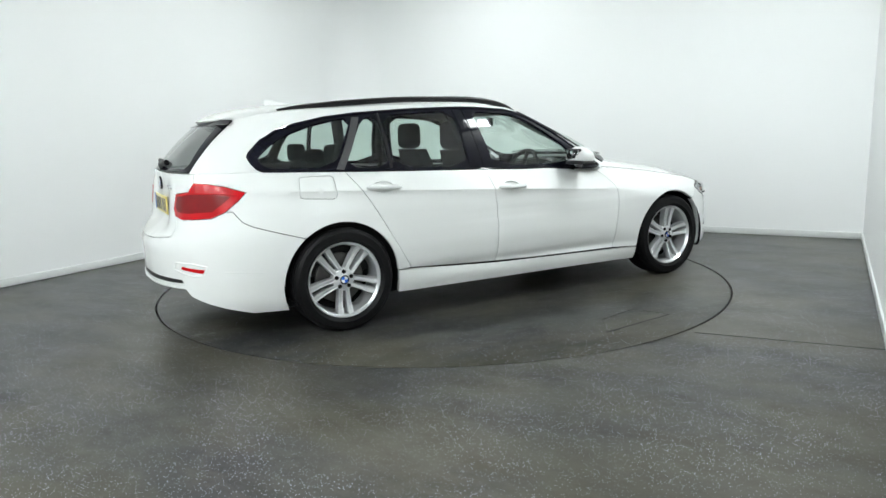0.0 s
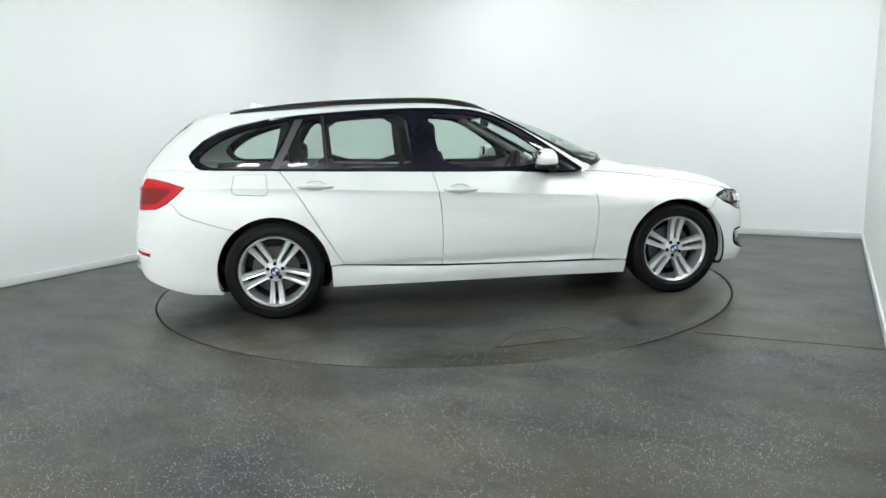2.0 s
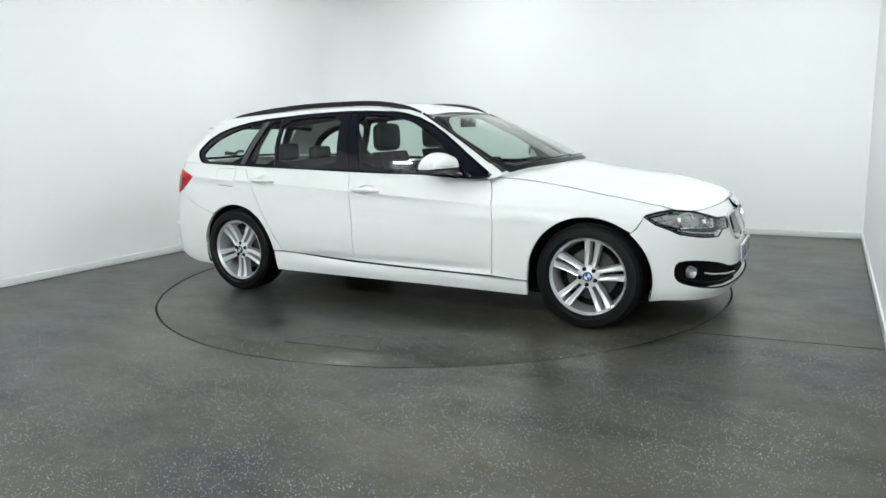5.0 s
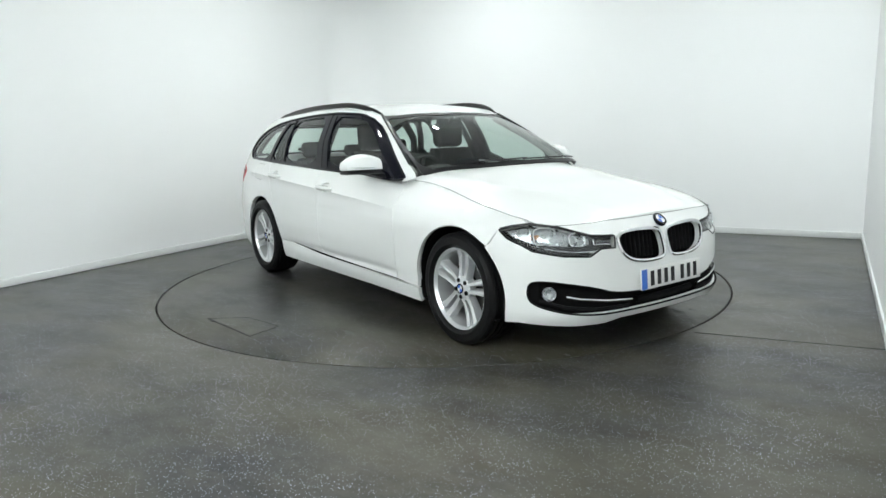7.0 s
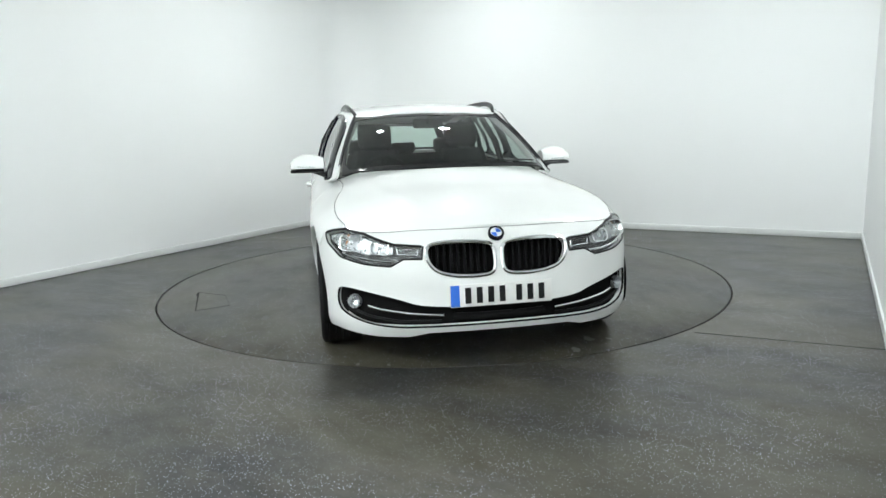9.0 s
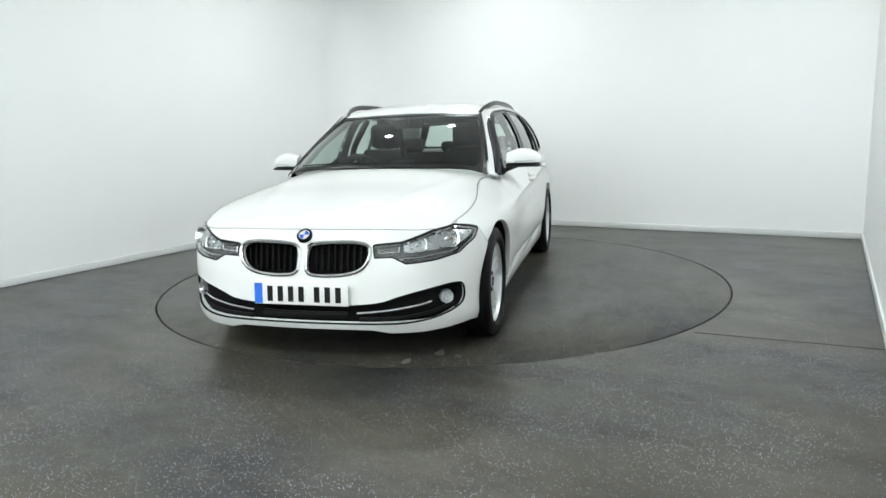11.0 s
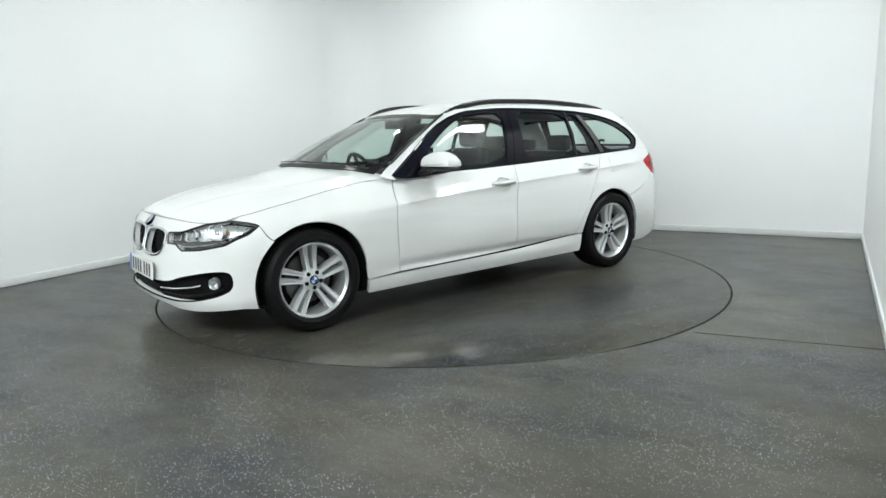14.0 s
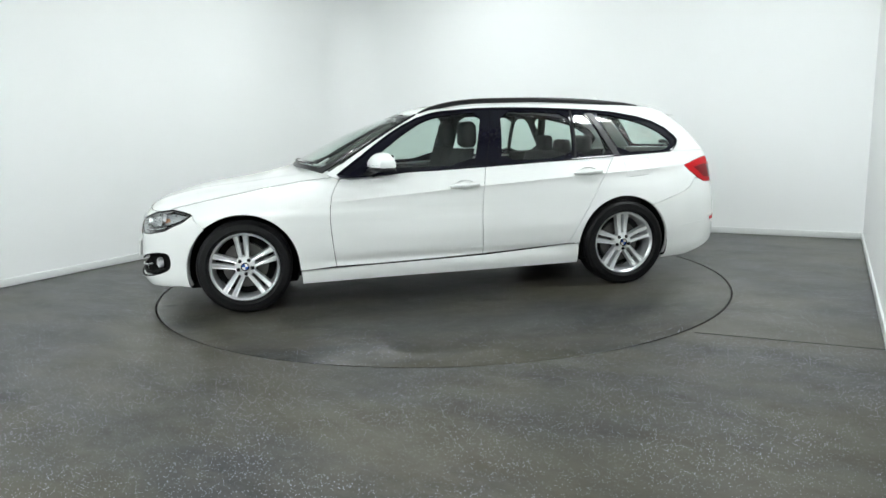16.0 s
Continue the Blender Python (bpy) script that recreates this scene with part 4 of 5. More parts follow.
def build_lamps_front(car):
    for sgn in (1, -1):
        hd = [(a * sgn, b) for a, b in HEAD]
        bm = bmesh.new()
        skin(bm, low, hd, off=-0.035, ret=0, gap=-0.002, step=0.03)
        lamp = part("headlamp", bm, M_LAMPGREY, car, "clear headlamp with grey housing and twin bowls")
        bm = bmesh.new()
        skin(bm, low, hd, off=0.0, ret=0.0, gap=0.002, step=0.03)
        lens = part("lens", bm, M_LENS, lamp)
        lens.visible_shadow = False
        bm = bmesh.new()
        rim_line(bm, low, hd, 0.005, -0.002)
        part("lamp_rim", bm, M_BLACK, lamp)
        for (y, z, rr) in ((.715, .660, .047), (.585, .640, .036)):
            p = low(sgn * sy(y, z)[0], z)
            m = Matrix.Translation((p[0] - .016, p[1] - sgn * 0.004, p[2])) @ pose(0, 0, 0, 0, -16, sgn * (24 if y > .6 else 14))
            bm = bmesh.new()
            rows = []
            for r, h in ((.003, -.03), (.02, -.026), (rr * .75, -.012), (rr, .008), (rr + .006, .010), (rr + .008, -.01)):
                rows.append([bm.verts.new(m @ Vector((h, r * 1.18 * math.copysign(abs(math.cos(a)) ** .6, math.cos(a)), r * .86 * math.copysign(abs(math.sin(a)) ** .6, math.sin(a))))) for a in np.linspace(0, 2 * math.pi, 36, endpoint=False)])
            for a, b in zip(rows, rows[1:]):
                for j in range(36):
                    bm.faces.new((a[j], a[(j + 1) % 36], b[(j + 1) % 36], b[j]))
            part("reflector_bowl", bm, M_CHROME, lamp)
            bm = bmesh.new()
            spin(bm, [(.0005, .006), (.012, .002), (.014, -.03)], 16, "X", m)
            part("bulb", bm, M_CHROME, lamp)
        # silver bezel strips, amber corner
        bm = bmesh.new()
        rim_line(bm, low, [(a * sgn, b) for a, b in (sy(.50, .640), sy(.40, .632), sy(.40, .605), sy(.50, .612))], 0.004, -0.012, closed=True)
        part("marker_strip", bm, M_CHROME, lamp)
        bm = bmesh.new()
        rim_line(bm, low, [(a * sgn, b) for a, b in (sy(.50, .575), sy(.60, .578), sy(.70, .592), sy(.77, .61))], 0.006, -0.02, closed=False)
        part("light_guide", bm, M_CHROME, lamp)
        am = [sx(1.925, .672), sx(1.885, .676), sx(1.88, .652), sx(1.915, .638)]
        sheet("indicator", low, [(a * sgn, b) for a, b in am], M_AMBER, lamp, "amber indicator", off=-0.014, ret=0, gap=0, step=0.02)
        ch = [sy(.735, .708), sx(1.84, .708), sx(1.76, .690), sx(1.80, .664), sx(1.86, .642), sy(.77, .628), sy(.66, .612), sy(.56, .606), sy(.525, .614), sy(.52, .645), sy(.645, .690)]
        sheet("bowl_bezel", low, [(a * sgn, b) for a, b in ch], M_GREYBEZEL, lamp, "grey metallic bezel", off=-0.018, ret=0, gap=0)
        bm = bmesh.new()
        rim_line(bm, low, [(a * sgn, b) for a, b in (sx(1.73, .694), sx(1.78, .710), sx(1.85, .722), sy(.735, .723), sy(.645, .706), sy(.51, .658), sy(.38, .649))], 0.006, -0.001, closed=False)
        part("brow", bm, M_BLACK, lamp, "black brow line")


def wheel_meshes():
    """Rim with five twin spokes, tyre, brake and cap; the outer face is +y."""
    out = {}
    bm = bmesh.new()
    spin(bm, [(.236, -.005), (.238, .0), (.232, .006), (.226, -.004), (.219, -.012), (.214, -.05), (.205, -.12), (.232, -.20), (.238, -.205)], 64, "Y")
    bmesh.ops.recalc_face_normals(bm, faces=bm.faces)
    out["wheel"] = (bm, M_ALLOY)
    bm = bmesh.new()
    spin(bm, [(.001, -.018), (.030, -.018), (.034, -.020), (.062, -.022), (.072, -.030), (.074, -.07)], 40, "Y")
    out["hub"] = (bm, M_ALLOY)
    for nm, sg in (("spoke", -1), ("spoke_twin", 1)):
        bm = bmesh.new()
        secs = []
        for u in np.linspace(0, 1, 9):
            r = 0.052 + u * (0.222 - 0.052)
            mid = sg * (0.0205 + 0.0130 * u)
            half = 0.0138 + 0.0082 * u ** 1.3
            y = -0.020 - 0.010 * math.sin(math.pi * u) + 0.012 * u
            secs.append([bm.verts.new((mid + dx, y + dy, r)) for dx, dy in ((-half, -.050), (-half, -.013), (-half * .82, -.002), (-half * .3, -.001), (0, -.003),
                                                                            (half * .3, -.005), (half * .82, -.002), (half, -.013), (half, -.050))])
        for p, q in zip(secs, secs[1:]):
            for j in range(8):
                bm.faces.new((p[j], p[j + 1], q[j + 1], q[j]))
        bmesh.ops.recalc_face_normals(bm, faces=bm.faces)
        if sum(f.normal.y for f in bm.faces) < 0:
            bmesh.ops.reverse_faces(bm, faces=bm.faces)
        out[nm] = (bm, M_ALLOY)
    bm = bmesh.new()
    prof = [(.232, -.205), (.262, -.222), (.295, -.218), (.314, -.200), (.320, -.175)]
    for g in range(4):
        y0 = -.165 + g * .038
        prof += [(.3215, y0), (.3215, y0 + .030), (.314, y0 + .031), (.314, y0 + .037)]
    prof += [(.320, -.010), (.317, .004), (.310, .012), (.300, .016), (.297, .020), (.280, .023), (.262, .022), (.258, .024), (.248, .018), (.236, .002), (.230, -.01)]
    spin(bm, prof, 72, "Y")
    bmesh.ops.recalc_face_normals(bm, faces=bm.faces)
    out["tyre"] = (bm, M_TYRE)
    bm = bmesh.new()
    spin(bm, [(.06, -.10), (.155, -.10), (.157, -.103), (.157, -.125), (.06, -.125)], 40, "Y", None, True)
    out["brake_disc"] = (bm, M_STEEL)
    # black disc added behind the brake, stands in for shade between the spokes
    bm = bmesh.new()
    spin(bm, [(.05, -.135), (.200, -.135), (.203, -.138), (.203, -.150), (.05, -.150)], 40, "Y", None, True)
    out["shade_backing"] = (bm, M_UNDER)
    bm = bmesh.new()
    spin(bm, [(.001, -.011), (.026, -.012), (.0295, -.016), (.0295, -.024)], 32, "Y")
    out["cap"] = (bm, M_PLATE)
    return out


def build_wheels(car):
    meshes = {}
    for nm, (bm, mt) in wheel_meshes().items():
        me = bpy.data.meshes.new(nm)
        bm.to_mesh(me)
        bm.free()
        me.materials.append(mt)
        for f in me.polygons:
            f.use_smooth = True
        me.set_sharp_from_angle(angle=radians(32))
        meshes[nm] = me
    bq = bmesh.new()
    for q in (0, 2):
        vs = [bq.verts.new((0, -.0098, 0))] + [bq.verts.new((.0215 * math.cos(a), -.0098, .0215 * math.sin(a))) for a in np.linspace(q * math.pi / 2, (q + 1) * math.pi / 2, 9)]
        bq.faces.new(vs)
    bmesh.ops.solidify(bq, geom=bq.faces[:], thickness=0.001)
    mq = bpy.data.meshes.new("emblem")
    bq.to_mesh(mq)
    bq.free()
    mq.materials.append(M_BLUE)
    br = bmesh.new()
    spin(br, [(.0222, -.0100), (.0222, -.0085), (.0285, -.0085), (.0285, -.0125)], 32, "Y")
    mr = bpy.data.meshes.new("emblem_ring")
    br.to_mesh(mr)
    br.free()
    mr.materials.append(M_GLOSSBLACK)
    bl = bmesh.new()
    spin(bl, [(.0005, -.0165), (.0095, -.0155), (.0125, -.0160), (.0130, -.024)], 14, "Y")
    ml = bpy.data.meshes.new("bolt")
    bl.to_mesh(ml)
    bl.free()
    ml.materials.append(M_MATT)
    for x, yo, sgn, turn in ((1.405, .862, -1, -8), (-1.405, .886, -1, 180), (1.405, .862, 1, 4), (-1.405, .886, 1, 2)):
        w = new("wheel", meshes["wheel"])
        w.parent = car
        tagged(w, "silver alloy wheel with five twin spokes")
        w.matrix_basis = pose(x, sgn * yo, 0.320) @ pose(0, 0, 0, 0, turn, 0 if sgn > 0 else 180)
        for nm in ("tyre", "hub", "brake_disc", "shade_backing", "cap"):
            o = new(nm, meshes[nm])
            o.parent = w
        new("emblem", mq).parent = w
        new("emblem_ring", mr).parent = w
        for k in range(5):
            for nm in ("spoke", "spoke_twin"):
                o = new("spoke", meshes[nm])
                o.parent = w
                o.rotation_euler = (0, radians(72 * k), 0)
            o = new("wheel_bolt", ml)
            o.parent = w
            a = radians(72 * k - 90)
            o.location = (.050 * math.cos(a), 0, .050 * math.sin(a))


def build_details(car, roof, gate):
    # roof rails
    for sgn in (1, -1):
        bm = bmesh.new()
        xs = np.linspace(.105, -1.66, 40)
        pts = []
        for x in xs:
            zb = float(herm([-1.66, -1.55, -1.44, -1.24, -.84, -.45, -.13, .03, .105], [1.352, 1.372, 1.384, 1.402, 1.422, 1.424, 1.404, 1.366, 1.330], x))
            yb = float(herm([-1.66, -1.2, -.6, -.1, .105], [.545, .57, .578, .572, .535], x))
            pts.append((x, sgn * yb, zb))
        tube(bm, pts, 0.014, 8, 0.85)
        rail = part("roof_rail", bm, M_SATIN, car, "black roof rail")
        bm = bmesh.new()
        for a, b in zip(pts[2:-2], pts[3:-1]):
            vs = [bm.verts.new((p[0], p[1] + dy, p[2] + dz)) for p in (a, b) for dy, dz in ((-.009, -.026), (-.009, 0), (.009, 0), (.009, -.026))]
            for i, j in ((0, 1), (1, 2), (2, 3)):
                bm.faces.new((vs[i], vs[j], vs[j + 4], vs[i + 4]))
        part("rail_foot", bm, M_BLACK, rail)
    # roof aerial fin
    bm = bmesh.new()
    secs = []
    for u in np.linspace(0, 1, 12):
        x = -1.39 - .20 * u
        h = .056 * (u ** 1.3) * (1 if u < .95 else .6) + .004
        w = .026 * (1 - .5 * abs(2 * u - 1.1)) + .003
        zb = 1.408 - .012 * u
        secs.append([bm.verts.new((x, w * math.cos(a) * (1 - .7 * math.sin(a)), zb + h * math.sin(a))) for a in np.linspace(0, math.pi, 9)])
    for a, b in zip(secs, secs[1:]):
        for k in range(8):
            bm.faces.new((a[k], a[k + 1], b[k + 1], b[k]))
    bm.faces.new(secs[-1])
    bmesh.ops.recalc_face_normals(bm, faces=bm.faces)
    part("aerial_fin", bm, M_PAINT, roof)
    # roof spoiler over the rear screen
    bm = bmesh.new()
    top = []
    n = 28
    for k in range(n + 1):
        u = -1 + 2 * k / n
        y = .56 * u
        xr = -2.03 + .16 * u * u
        zt = 1.312 - .03 * u ** 4
        xf = -1.84 + .08 * u * u
        zf = 1.356 - .055 * abs(u) ** 3
        ring = [(xf, y * 1.0, zf), (xf - .09, y * 1.0, zf - .010), (xr, y * .97, zt), (xr - .004, y * .97, zt - .008), (xr + .02, y * .96, zt - .022), (xf - .03, y * .96, zt - .035)]
        top.append([bm.verts.new(q) for q in ring])
    for a, b in zip(top, top[1:]):
        for j in range(5):
            bm.faces.new((a[j], a[j + 1], b[j + 1], b[j]))
    bm.faces.new(top[0])
    bm.faces.new(top[-1][::-1])
    bmesh.ops.recalc_face_normals(bm, faces=bm.faces)
    sp = part("roof_spoiler", bm, M_PAINT, car)
    bm = bmesh.new()
    rings = []
    for k in range(n + 1):
        u = -1 + 2 * k / n
        y = .545 * u
        xr = -2.012 + .16 * u * u
        zt = 1.290 - .03 * u ** 4
        rings.append([bm.verts.new(q) for q in ((xr, y, zt + .003), (xr - .002, y, zt - .022), (xr + .06, y, zt - .030), (xr + .08, y, zt))])
    for a, b in zip(rings, rings[1:]):
        for j in range(3):
            bm.faces.new((a[j], a[j + 1], b[j + 1], b[j]))
    bm.faces.new(rings[0])
    bm.faces.new(rings[-1][::-1])
    bmesh.ops.recalc_face_normals(bm, faces=bm.faces)
    part("spoiler_underside", bm, M_GLOSSBLACK, sp, "black underside")
    # mirrors: domed cap on a dark base, with an arm to the door
    def pod(bm, sgn, zb, top, grow, n=20):
        secs = []
        for u in np.linspace(0, 1, 12):
            y = .800 + u * .225
            cx = .452 - .045 * u + grow * .2
            dx = (.088 + grow) * (1 - .12 * (1 - u) ** 2 - .30 * u ** 5)
            h = top * (.80 + .35 * math.sin(math.pi * min(1, .25 + .6 * u)) - .40 * u ** 4) * (1 - .25 * (1 - u) ** 3)
            ring = []
            for a in np.linspace(0, 2 * math.pi, n, endpoint=False):
                c, si = math.cos(a), math.sin(a)
                fx = math.copysign(abs(c) ** .75, c) * (dx if c > 0 else dx * .82)
                fz = h * si ** .8 if si > 0 else -.006 * abs(si)
                ring.append(bm.verts.new((cx + fx, sgn * y, zb + fz)))
            secs.append(ring)
        for a, b in zip(secs, secs[1:]):
            for j in range(n):
                bm.faces.new((a[j], a[(j + 1) % n], b[(j + 1) % n], b[j]))
        for ring, e in ((secs[0], -1), (secs[-1], 1)):
            c = bm.verts.new(sum((v.co for v in ring), Vector()) / n + Vector((0, sgn * e * .010, 0)))
            for j in range(n):
                bm.faces.new((ring[j], ring[(j + 1) % n], c))
        bmesh.ops.recalc_face_normals(bm, faces=bm.faces)

    for sgn in (1, -1):
        bm = bmesh.new()
        pod(bm, sgn, .970, .090, 0.0)
        mir = part("door_mirror", bm, M_PAINT, car, "white door mirror with black base")
        bm = bmesh.new()
        pod(bm, sgn, .942, .030, .006)
        part("mirror_base", bm, M_BLACK, mir)
        bm = bmesh.new()
        tube(bm, [(.53, sgn * .775, .915), (.50, sgn * .81, .930), (.46, sgn * .87, .952)], .030, 12, .62)
        part("mirror_arm", bm, M_BLACK, mir)
        bm = bmesh.new()
        box(bm, (.362, min(sgn * .835, sgn * .985), .972), (.385, max(sgn * .835, sgn * .985), 1.050), .010)
        part("mirror_back", bm, M_BLACK, mir)
        bm = bmesh.new()
        box(bm, (.356, min(sgn * .845, sgn * .975), .980), (.361, max(sgn * .845, sgn * .975), 1.042), .0015)
        part("mirror_glass", bm, M_CHROME, mir, "mirror glass")
        bm = bmesh.new()
        tube(bm, [(.536, sgn * .86, .979), (.520, sgn * .94, .981), (.482, sgn * 1.008, .983), (.43, sgn * 1.022, .984)], .005, 6)
        part("repeater", bm, M_LENS, mir)
    # badges: plain roundels
    for m, rr, par in ((pose(2.106, 0, .695, 0, -48, 0), .041, car), (Matrix.Translation((float(low(LEN, .925)[0]) - .004, 0, .925)) @ pose(0, 0, 0, 0, 0, 180), .041, gate)):
        bm = bmesh.new()
        spin(bm, [(.0005, .004), (rr * .66, .004), (rr * .68, .006), (rr * .72, .006)], 36, "X", m)
        bd = part("badge", bm, M_PLATE, par, "round badge in black, white and blue")
        bm = bmesh.new()
        spin(bm, [(rr * .70, .0045), (rr * .72, .0068), (rr * .98, .0068), (rr, .004), (rr, -.012)], 36, "X", m)
        part("badge_ring", bm, M_GLOSSBLACK, bd)
        for q in (0, 2):
            bm = bmesh.new()
            vs = [(.0055, 0, 0)] + [(.0055, rr * .64 * math.cos(a), rr * .64 * math.sin(a)) for a in np.linspace(q * math.pi / 2, (q + 1) * math.pi / 2, 9)]
            f = bm.faces.new([bm.verts.new(m @ Vector(v)) for v in vs])
            bmesh.ops.solidify(bm, geom=[f], thickness=0.001)
            part("badge_quarter", bm, M_BLUE, bd)
    # number plates, characters as plain bars
    for front in (True, False):
        m = pose(2.196, 0, .405, 0, -4, 0) if front else Matrix.Translation((float(low(LEN, .795)[0]) - .020, 0, .795)) @ pose(0, 0, 0, 0, 0, 180)
        bm = bmesh.new()
        box(bm, (-.008, -.26, -.0555), (0, .26, .0555), .002, m)
        pl = part("number_plate", bm, M_PLATE if front else M_YPLATE, car if front else gate, "white front plate" if front else "yellow rear plate")
        bm = bmesh.new()
        box(bm, (.0005, -.258, -.053), (.0016, -.213, .053), 0, m)
        part("plate_band", bm, M_BLUE, pl)
        for k in range(7):
            y = -.185 + k * .058 + (.028 if k > 3 else 0)
            bm = bmesh.new()
            box(bm, (.0005, y, -.0395), (.0018, y + .030, .0395), 0, m)
            part("plate_bar", bm, M_BLACK, pl)
    # small emblem bars on the tailgate, wiper stub
    bm = bmesh.new()
    xe = float(low(sy(.36, .915, True)[0], .915)[0])
    box(bm, (xe - .006, -.42, .905), (xe + .02, -.30, .925), .002)
    part("emblem_bar", bm, M_CHROME, gate)
    bm = bmesh.new()
    tube(bm, [(-2.275, .02, 1.02), (-2.285, -.03, 1.045), (-2.262, -.12, 1.055)], .018, 8)
    tube(bm, [(-2.275, -.02, 1.035), (-2.275, .06, 1.065), (-2.26, .10, 1.06)], .014, 8)
    part("rear_wiper", bm, M_BLACK, gate, "black rear wiper pivot")
    # cowl and wipers
    bm = bmesh.new()
    rows = []
    for u in np.linspace(-1, 1, 21):
        y = .66 * u
        xf, xb = 1.055 - .18 * u * u, 1.0 - .19 * u * u
        rows.append([bm.verts.new(q) for q in ((xf, y, .940 - .055 * u * u), (xb, y, .950 - .055 * u * u), (xb - .03, y, .90))])
    for a, b in zip(rows, rows[1:]):
        for j in range(2):
            bm.faces.new((a[j], a[j + 1], b[j + 1], b[j]))
    part("scuttle", bm, M_BLACK, car)
    for y0, y1 in ((-.55, .05), (.0, .62)):
        bm = bmesh.new()
        pts = []
        for u in np.linspace(0, 1, 9):
            y = y0 + (y1 - y0) * u
            q = np.interp(abs(y), [0, .35, .6], [0, QK[1], QK[2]])
            p = up(np.sign(y) * q, 0.014 + 0.006 * u)
            pts.append((p[0] + .010, p[1], p[2] + .006))
        tube(bm, pts, .005, 6)
        part("wiper", bm, M_BLACK, car, "black wiper arm and blade")


def build_cabin(car):
    bm = bmesh.new()
    box(bm, (-2.1, -.72, .30), (.9, .72, .36), .02)
    part("cabin_floor", bm, M_DASH, car)
    # inner door cards and tail trims
    for sgn in (1, -1):
        bm = bmesh.new()
        a, b = sorted((sgn * .73, sgn * .77))
        box(bm, (-1.6, a, .34), (.5, b, .905), .015)
        part("door_card", bm, M_DASH, car)
        bm = bmesh.new()
        a, b = sorted((sgn * .66, sgn * .735))
        box(bm, (-1.95, a, .60), (-1.0, b, .985), .02)
        part("tail_trim", bm, M_DASH, car)
        bm = bmesh.new()
        tube(bm, [(-.40, sgn * .745, .92), (-.44, sgn * .70, 1.1), (-.47, sgn * .585, 1.31)], .026, 8)
        part("inner_post", bm, M_DASH, car)
        bm = bmesh.new()
        tube(bm, [(-1.38, sgn * .73, .95), (-1.32, sgn * .69, 1.13), (-1.29, sgn * .57, 1.29)], .035, 8)
        part("inner_post", bm, M_DASH, car)
        bm = bmesh.new()
        tube(bm, [(.74, sgn * .69, .93), (.40, sgn * .63, 1.13), (.10, sgn * .535, 1.29)], .024, 8)
        part("inner_post", bm, M_HEADLINE, car)
    bm = bmesh.new()
    rows = []
    for x in np.linspace(.14, -2.0, 14):
        zc = float(herm([-2.0, -1.3, -.6, .14], [1.285, 1.355, 1.365, 1.31], x))
        rows.append([bm.verts.new((x, .56 * u, zc - .012 * u * u)) for u in np.linspace(-1, 1, 9)])
    for a, b in zip(rows, rows[1:]):
        for k in range(8):
            bm.faces.new((a[k], a[k + 1], b[k + 1], b[k]))
    bmesh.ops.solidify(bm, geom=bm.faces[:], thickness=.01)
    part("headlining", bm, M_HEADLINE, car)
    bm = bmesh.new()
    secs = []
    for u in np.linspace(-1, 1, 17):
        y = .73 * u
        hump = .03 * math.exp(-((y + .36) / .16) ** 2)
        secs.append([bm.verts.new((x, y, z)) for x, z in ((.93 - .26 * (y / .73) ** 2, .885 - .03 * (y / .73) ** 2), (.78 - .16 * (y / .73) ** 2, .935 - .02 * (y / .73) ** 2), (.58 - .05 * (y / .73) ** 2, .95 + hump), (.47, .935 + hump), (.42, .86), (.46, .60), (.5, .4))])
    for a, b in zip(secs, secs[1:]):
        for k in range(6):
            bm.faces.new((a[k], a[k + 1], b[k + 1], b[k]))
    part("dashboard", bm, M_DASH, car)
    bm = bmesh.new()
    m = pose(.30, -.36, .86, 0, -68, 0)
    prof = [(.185 + .016 * math.cos(a), .016 * math.sin(a)) for a in np.linspace(0, 2 * math.pi, 10, endpoint=False)]
    spin(bm, prof, 40, "Z", m, True)
    box(bm, (-.06, -.07, -.03), (.06, .07, .02), .02, m)
    for a in (90, 270, 180):
        box(bm, (-.018, .05, -.01), (.018, .18, .01), .006, m @ pose(0, 0, 0, 0, 0, a))
    part("steering_wheel", bm, M_DASH, car, "black steering wheel")
    # seats
    def seat(x, y, w, front=True):
        bm = bmesh.new()
        box(bm, (x - .02, y - w / 2, .38), (x + .5, y + w / 2, .60), .06, None, 3)
        st = part("seat", bm, M_SEAT, car, "charcoal cloth seat")
        bm = bmesh.new()
        secs = []
        for u in np.linspace(0, 1, 8):
            z = .50 + .56 * u
            xx = x + .03 - .19 * u
            ww = (w / 2) * (1 - .28 * max(0, u - .55) / .45)
            secs.append([bm.verts.new((xx + a, y + b * ww, z)) for a, b in ((.055, -.8), (.035, -.4), (.03, 0), (.035, .4), (.055, .8), (.03, 1), (-.05, .95), (-.07, 0), (-.05, -.95), (.03, -1))])
        for a, b in zip(secs, secs[1:]):
            for j in range(10):
                bm.faces.new((a[j], a[(j + 1) % 10], b[(j + 1) % 10], b[j]))
        bm.faces.new(secs[0][::-1])
        bm.faces.new(secs[-1])
        bmesh.ops.recalc_face_normals(bm, faces=bm.faces)
        part("backrest", bm, M_SEAT, st)
        hw = .138
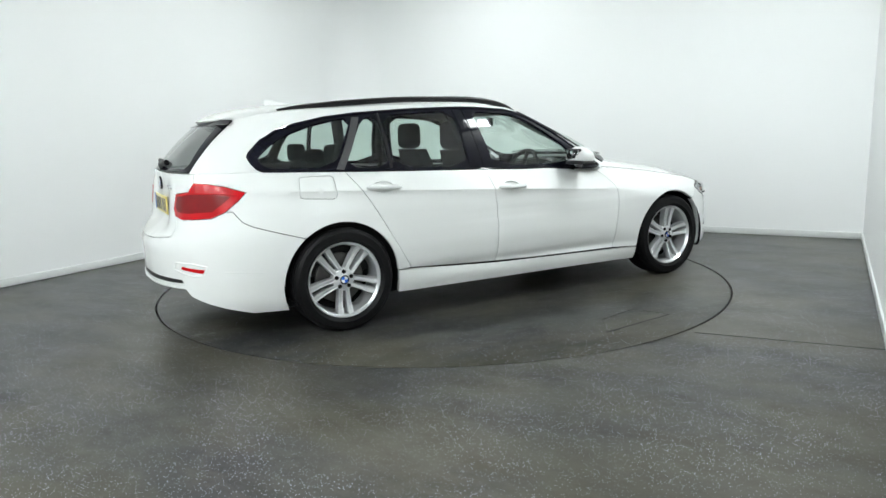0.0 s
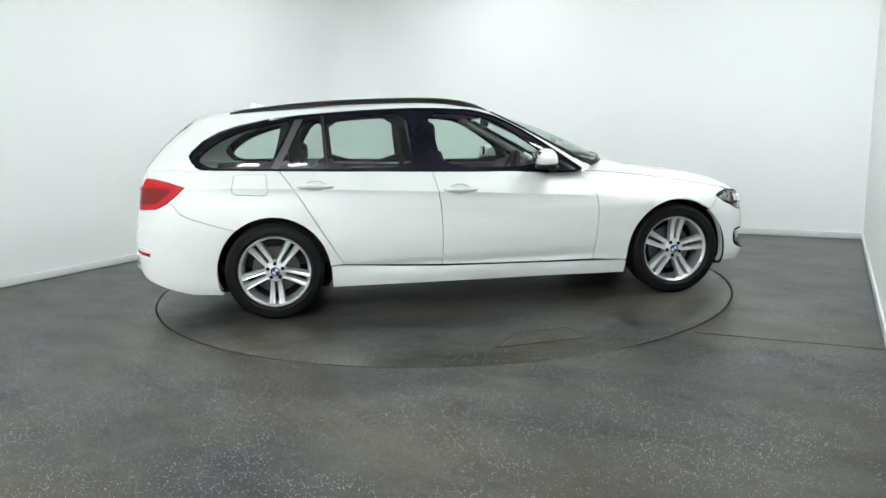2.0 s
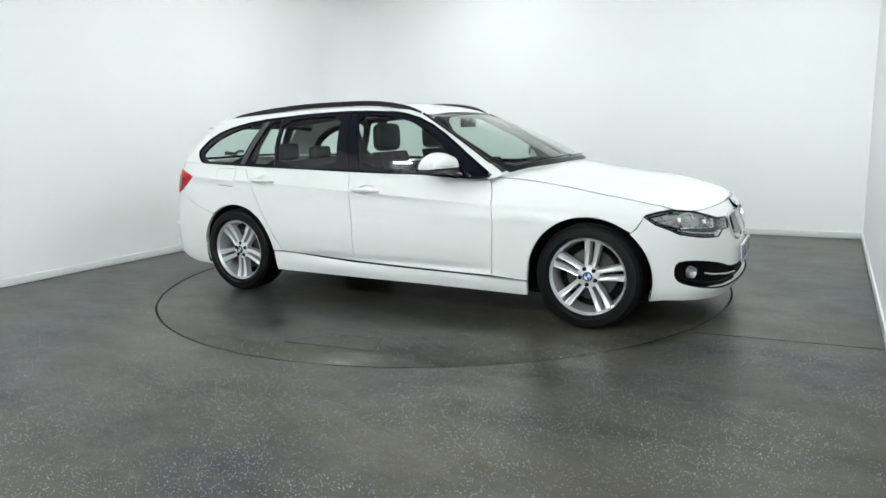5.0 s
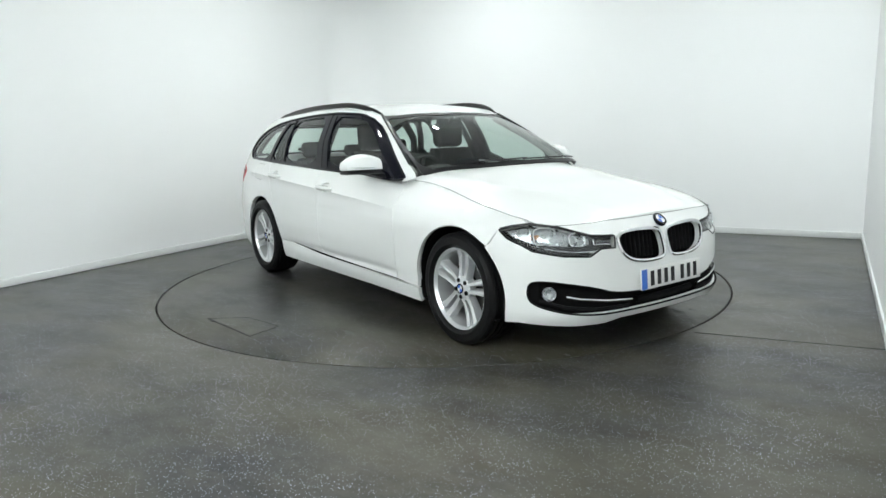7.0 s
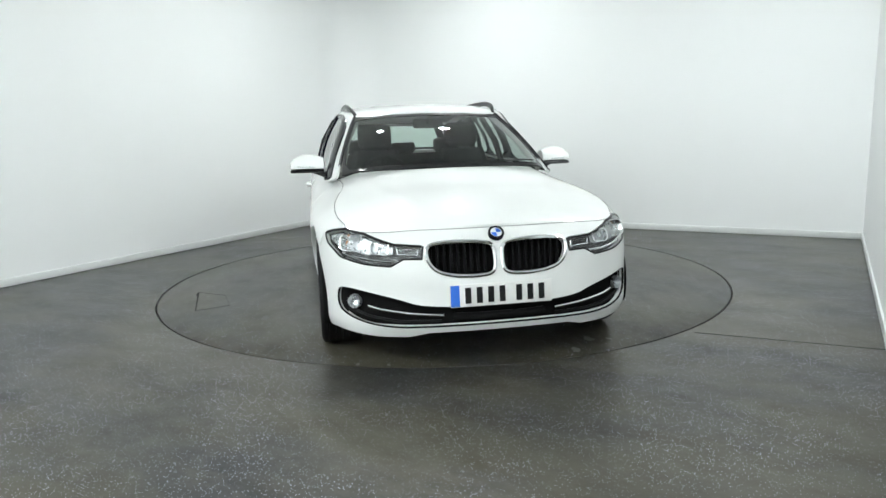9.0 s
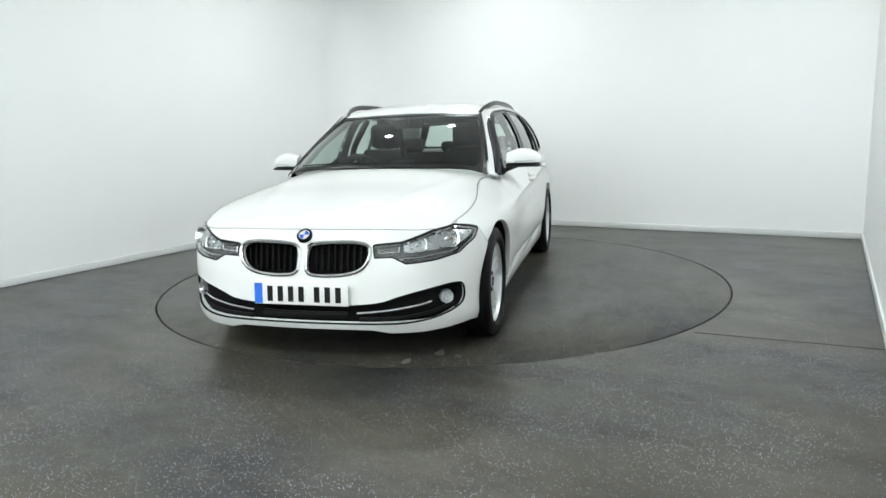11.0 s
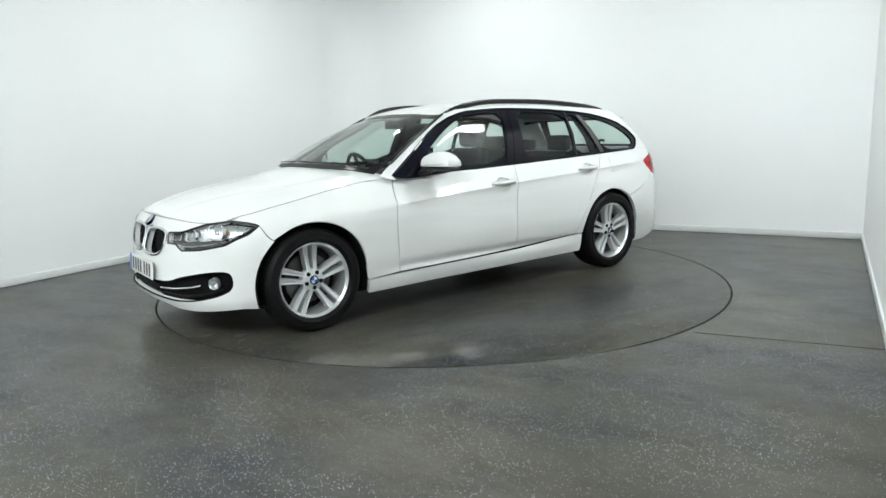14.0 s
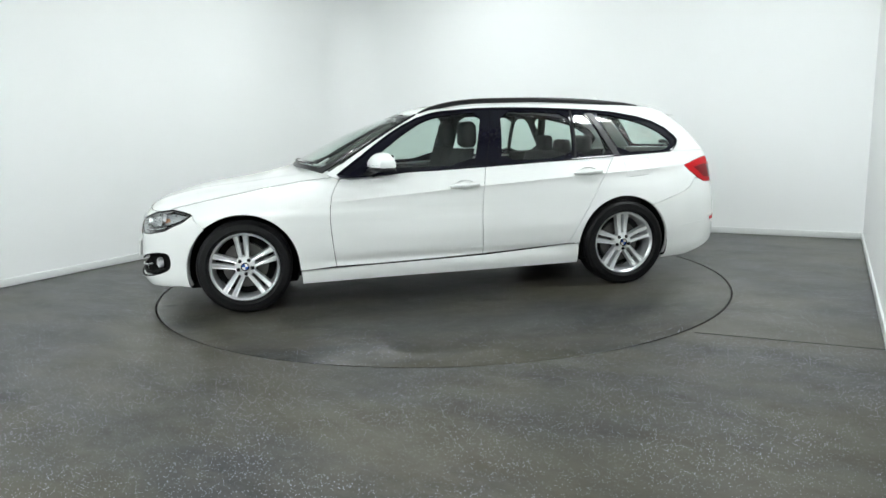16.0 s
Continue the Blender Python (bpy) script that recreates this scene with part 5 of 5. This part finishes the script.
        bm = bmesh.new()
        box(bm, (x - .245, y - hw, 1.065), (x - .135, y + hw, 1.270), .052, None, 5)
        part("headrest", bm, M_SEAT, st)
        bm = bmesh.new()
        for dy in (-.055, .055):
            tube(bm, [(x - .16, y + dy, 1.03), (x - .185, y + dy, 1.10)], .007, 6)
        part("headrest_post", bm, M_CHROME, st)
    seat(-.12, -.36, .50)
    seat(-.12, .36, .50)
    bm = bmesh.new()
    box(bm, (-1.0, -.66, .38), (-.5, .66, .60), .06, None, 3)
    bench = part("rear_bench", bm, M_SEAT, car, "charcoal cloth rear bench")
    bm = bmesh.new()
    box(bm, (-.07, -.64, 0), (.07, .64, .52), .05, pose(-1.05, 0, .50, 0, -18, 0), 3)
    part("backrest", bm, M_SEAT, bench)
    for y in (-.42, 0, .42):
        bm = bmesh.new()
        box(bm, (-1.30, y - .12, 1.0), (-1.21, y + .12, 1.135 if y else 1.10), .035, None, 3)
        part("headrest", bm, M_SEAT, bench)
    bm = bmesh.new()
    box(bm, (-2.05, -.68, .90), (-1.22, .68, .93), .01)
    part("load_cover", bm, M_DASH, car)
    bm = bmesh.new()
    box(bm, (.19, -.115, 1.225), (.215, .115, 1.295), .012, None, 3)
    tube(bm, [(.205, 0, 1.26), (.24, 0, 1.30)], .012, 8)
    part("rear_view_mirror", bm, M_BLACK, car, "black interior mirror")
    bm = bmesh.new()
    box(bm, (.40, -.10, .93), (.43, .10, 1.0), .008)
    part("centre_screen", bm, M_GLOSSBLACK, car)


CAR = new("estate_car")
tagged(CAR, "white estate car with black roof rails and silver alloy wheels", "car")
ROOF, GATE = build_shell(CAR)
build_lamps_front(CAR)
build_wheels(CAR)
build_details(CAR, ROOF, GATE)
build_cabin(CAR)


def motions():
    rows_t, rows_c = [], []
    for t, a in TURN:
        m = pose(0, 0, 0, 0, 0, a)
        rows_t.append((t, m))
        rows_c.append((t, m @ pose(CAR_X, CAR_Y, 0)))
    walk(TABLE, rows_t)
    walk(CAR, rows_c)


motions()
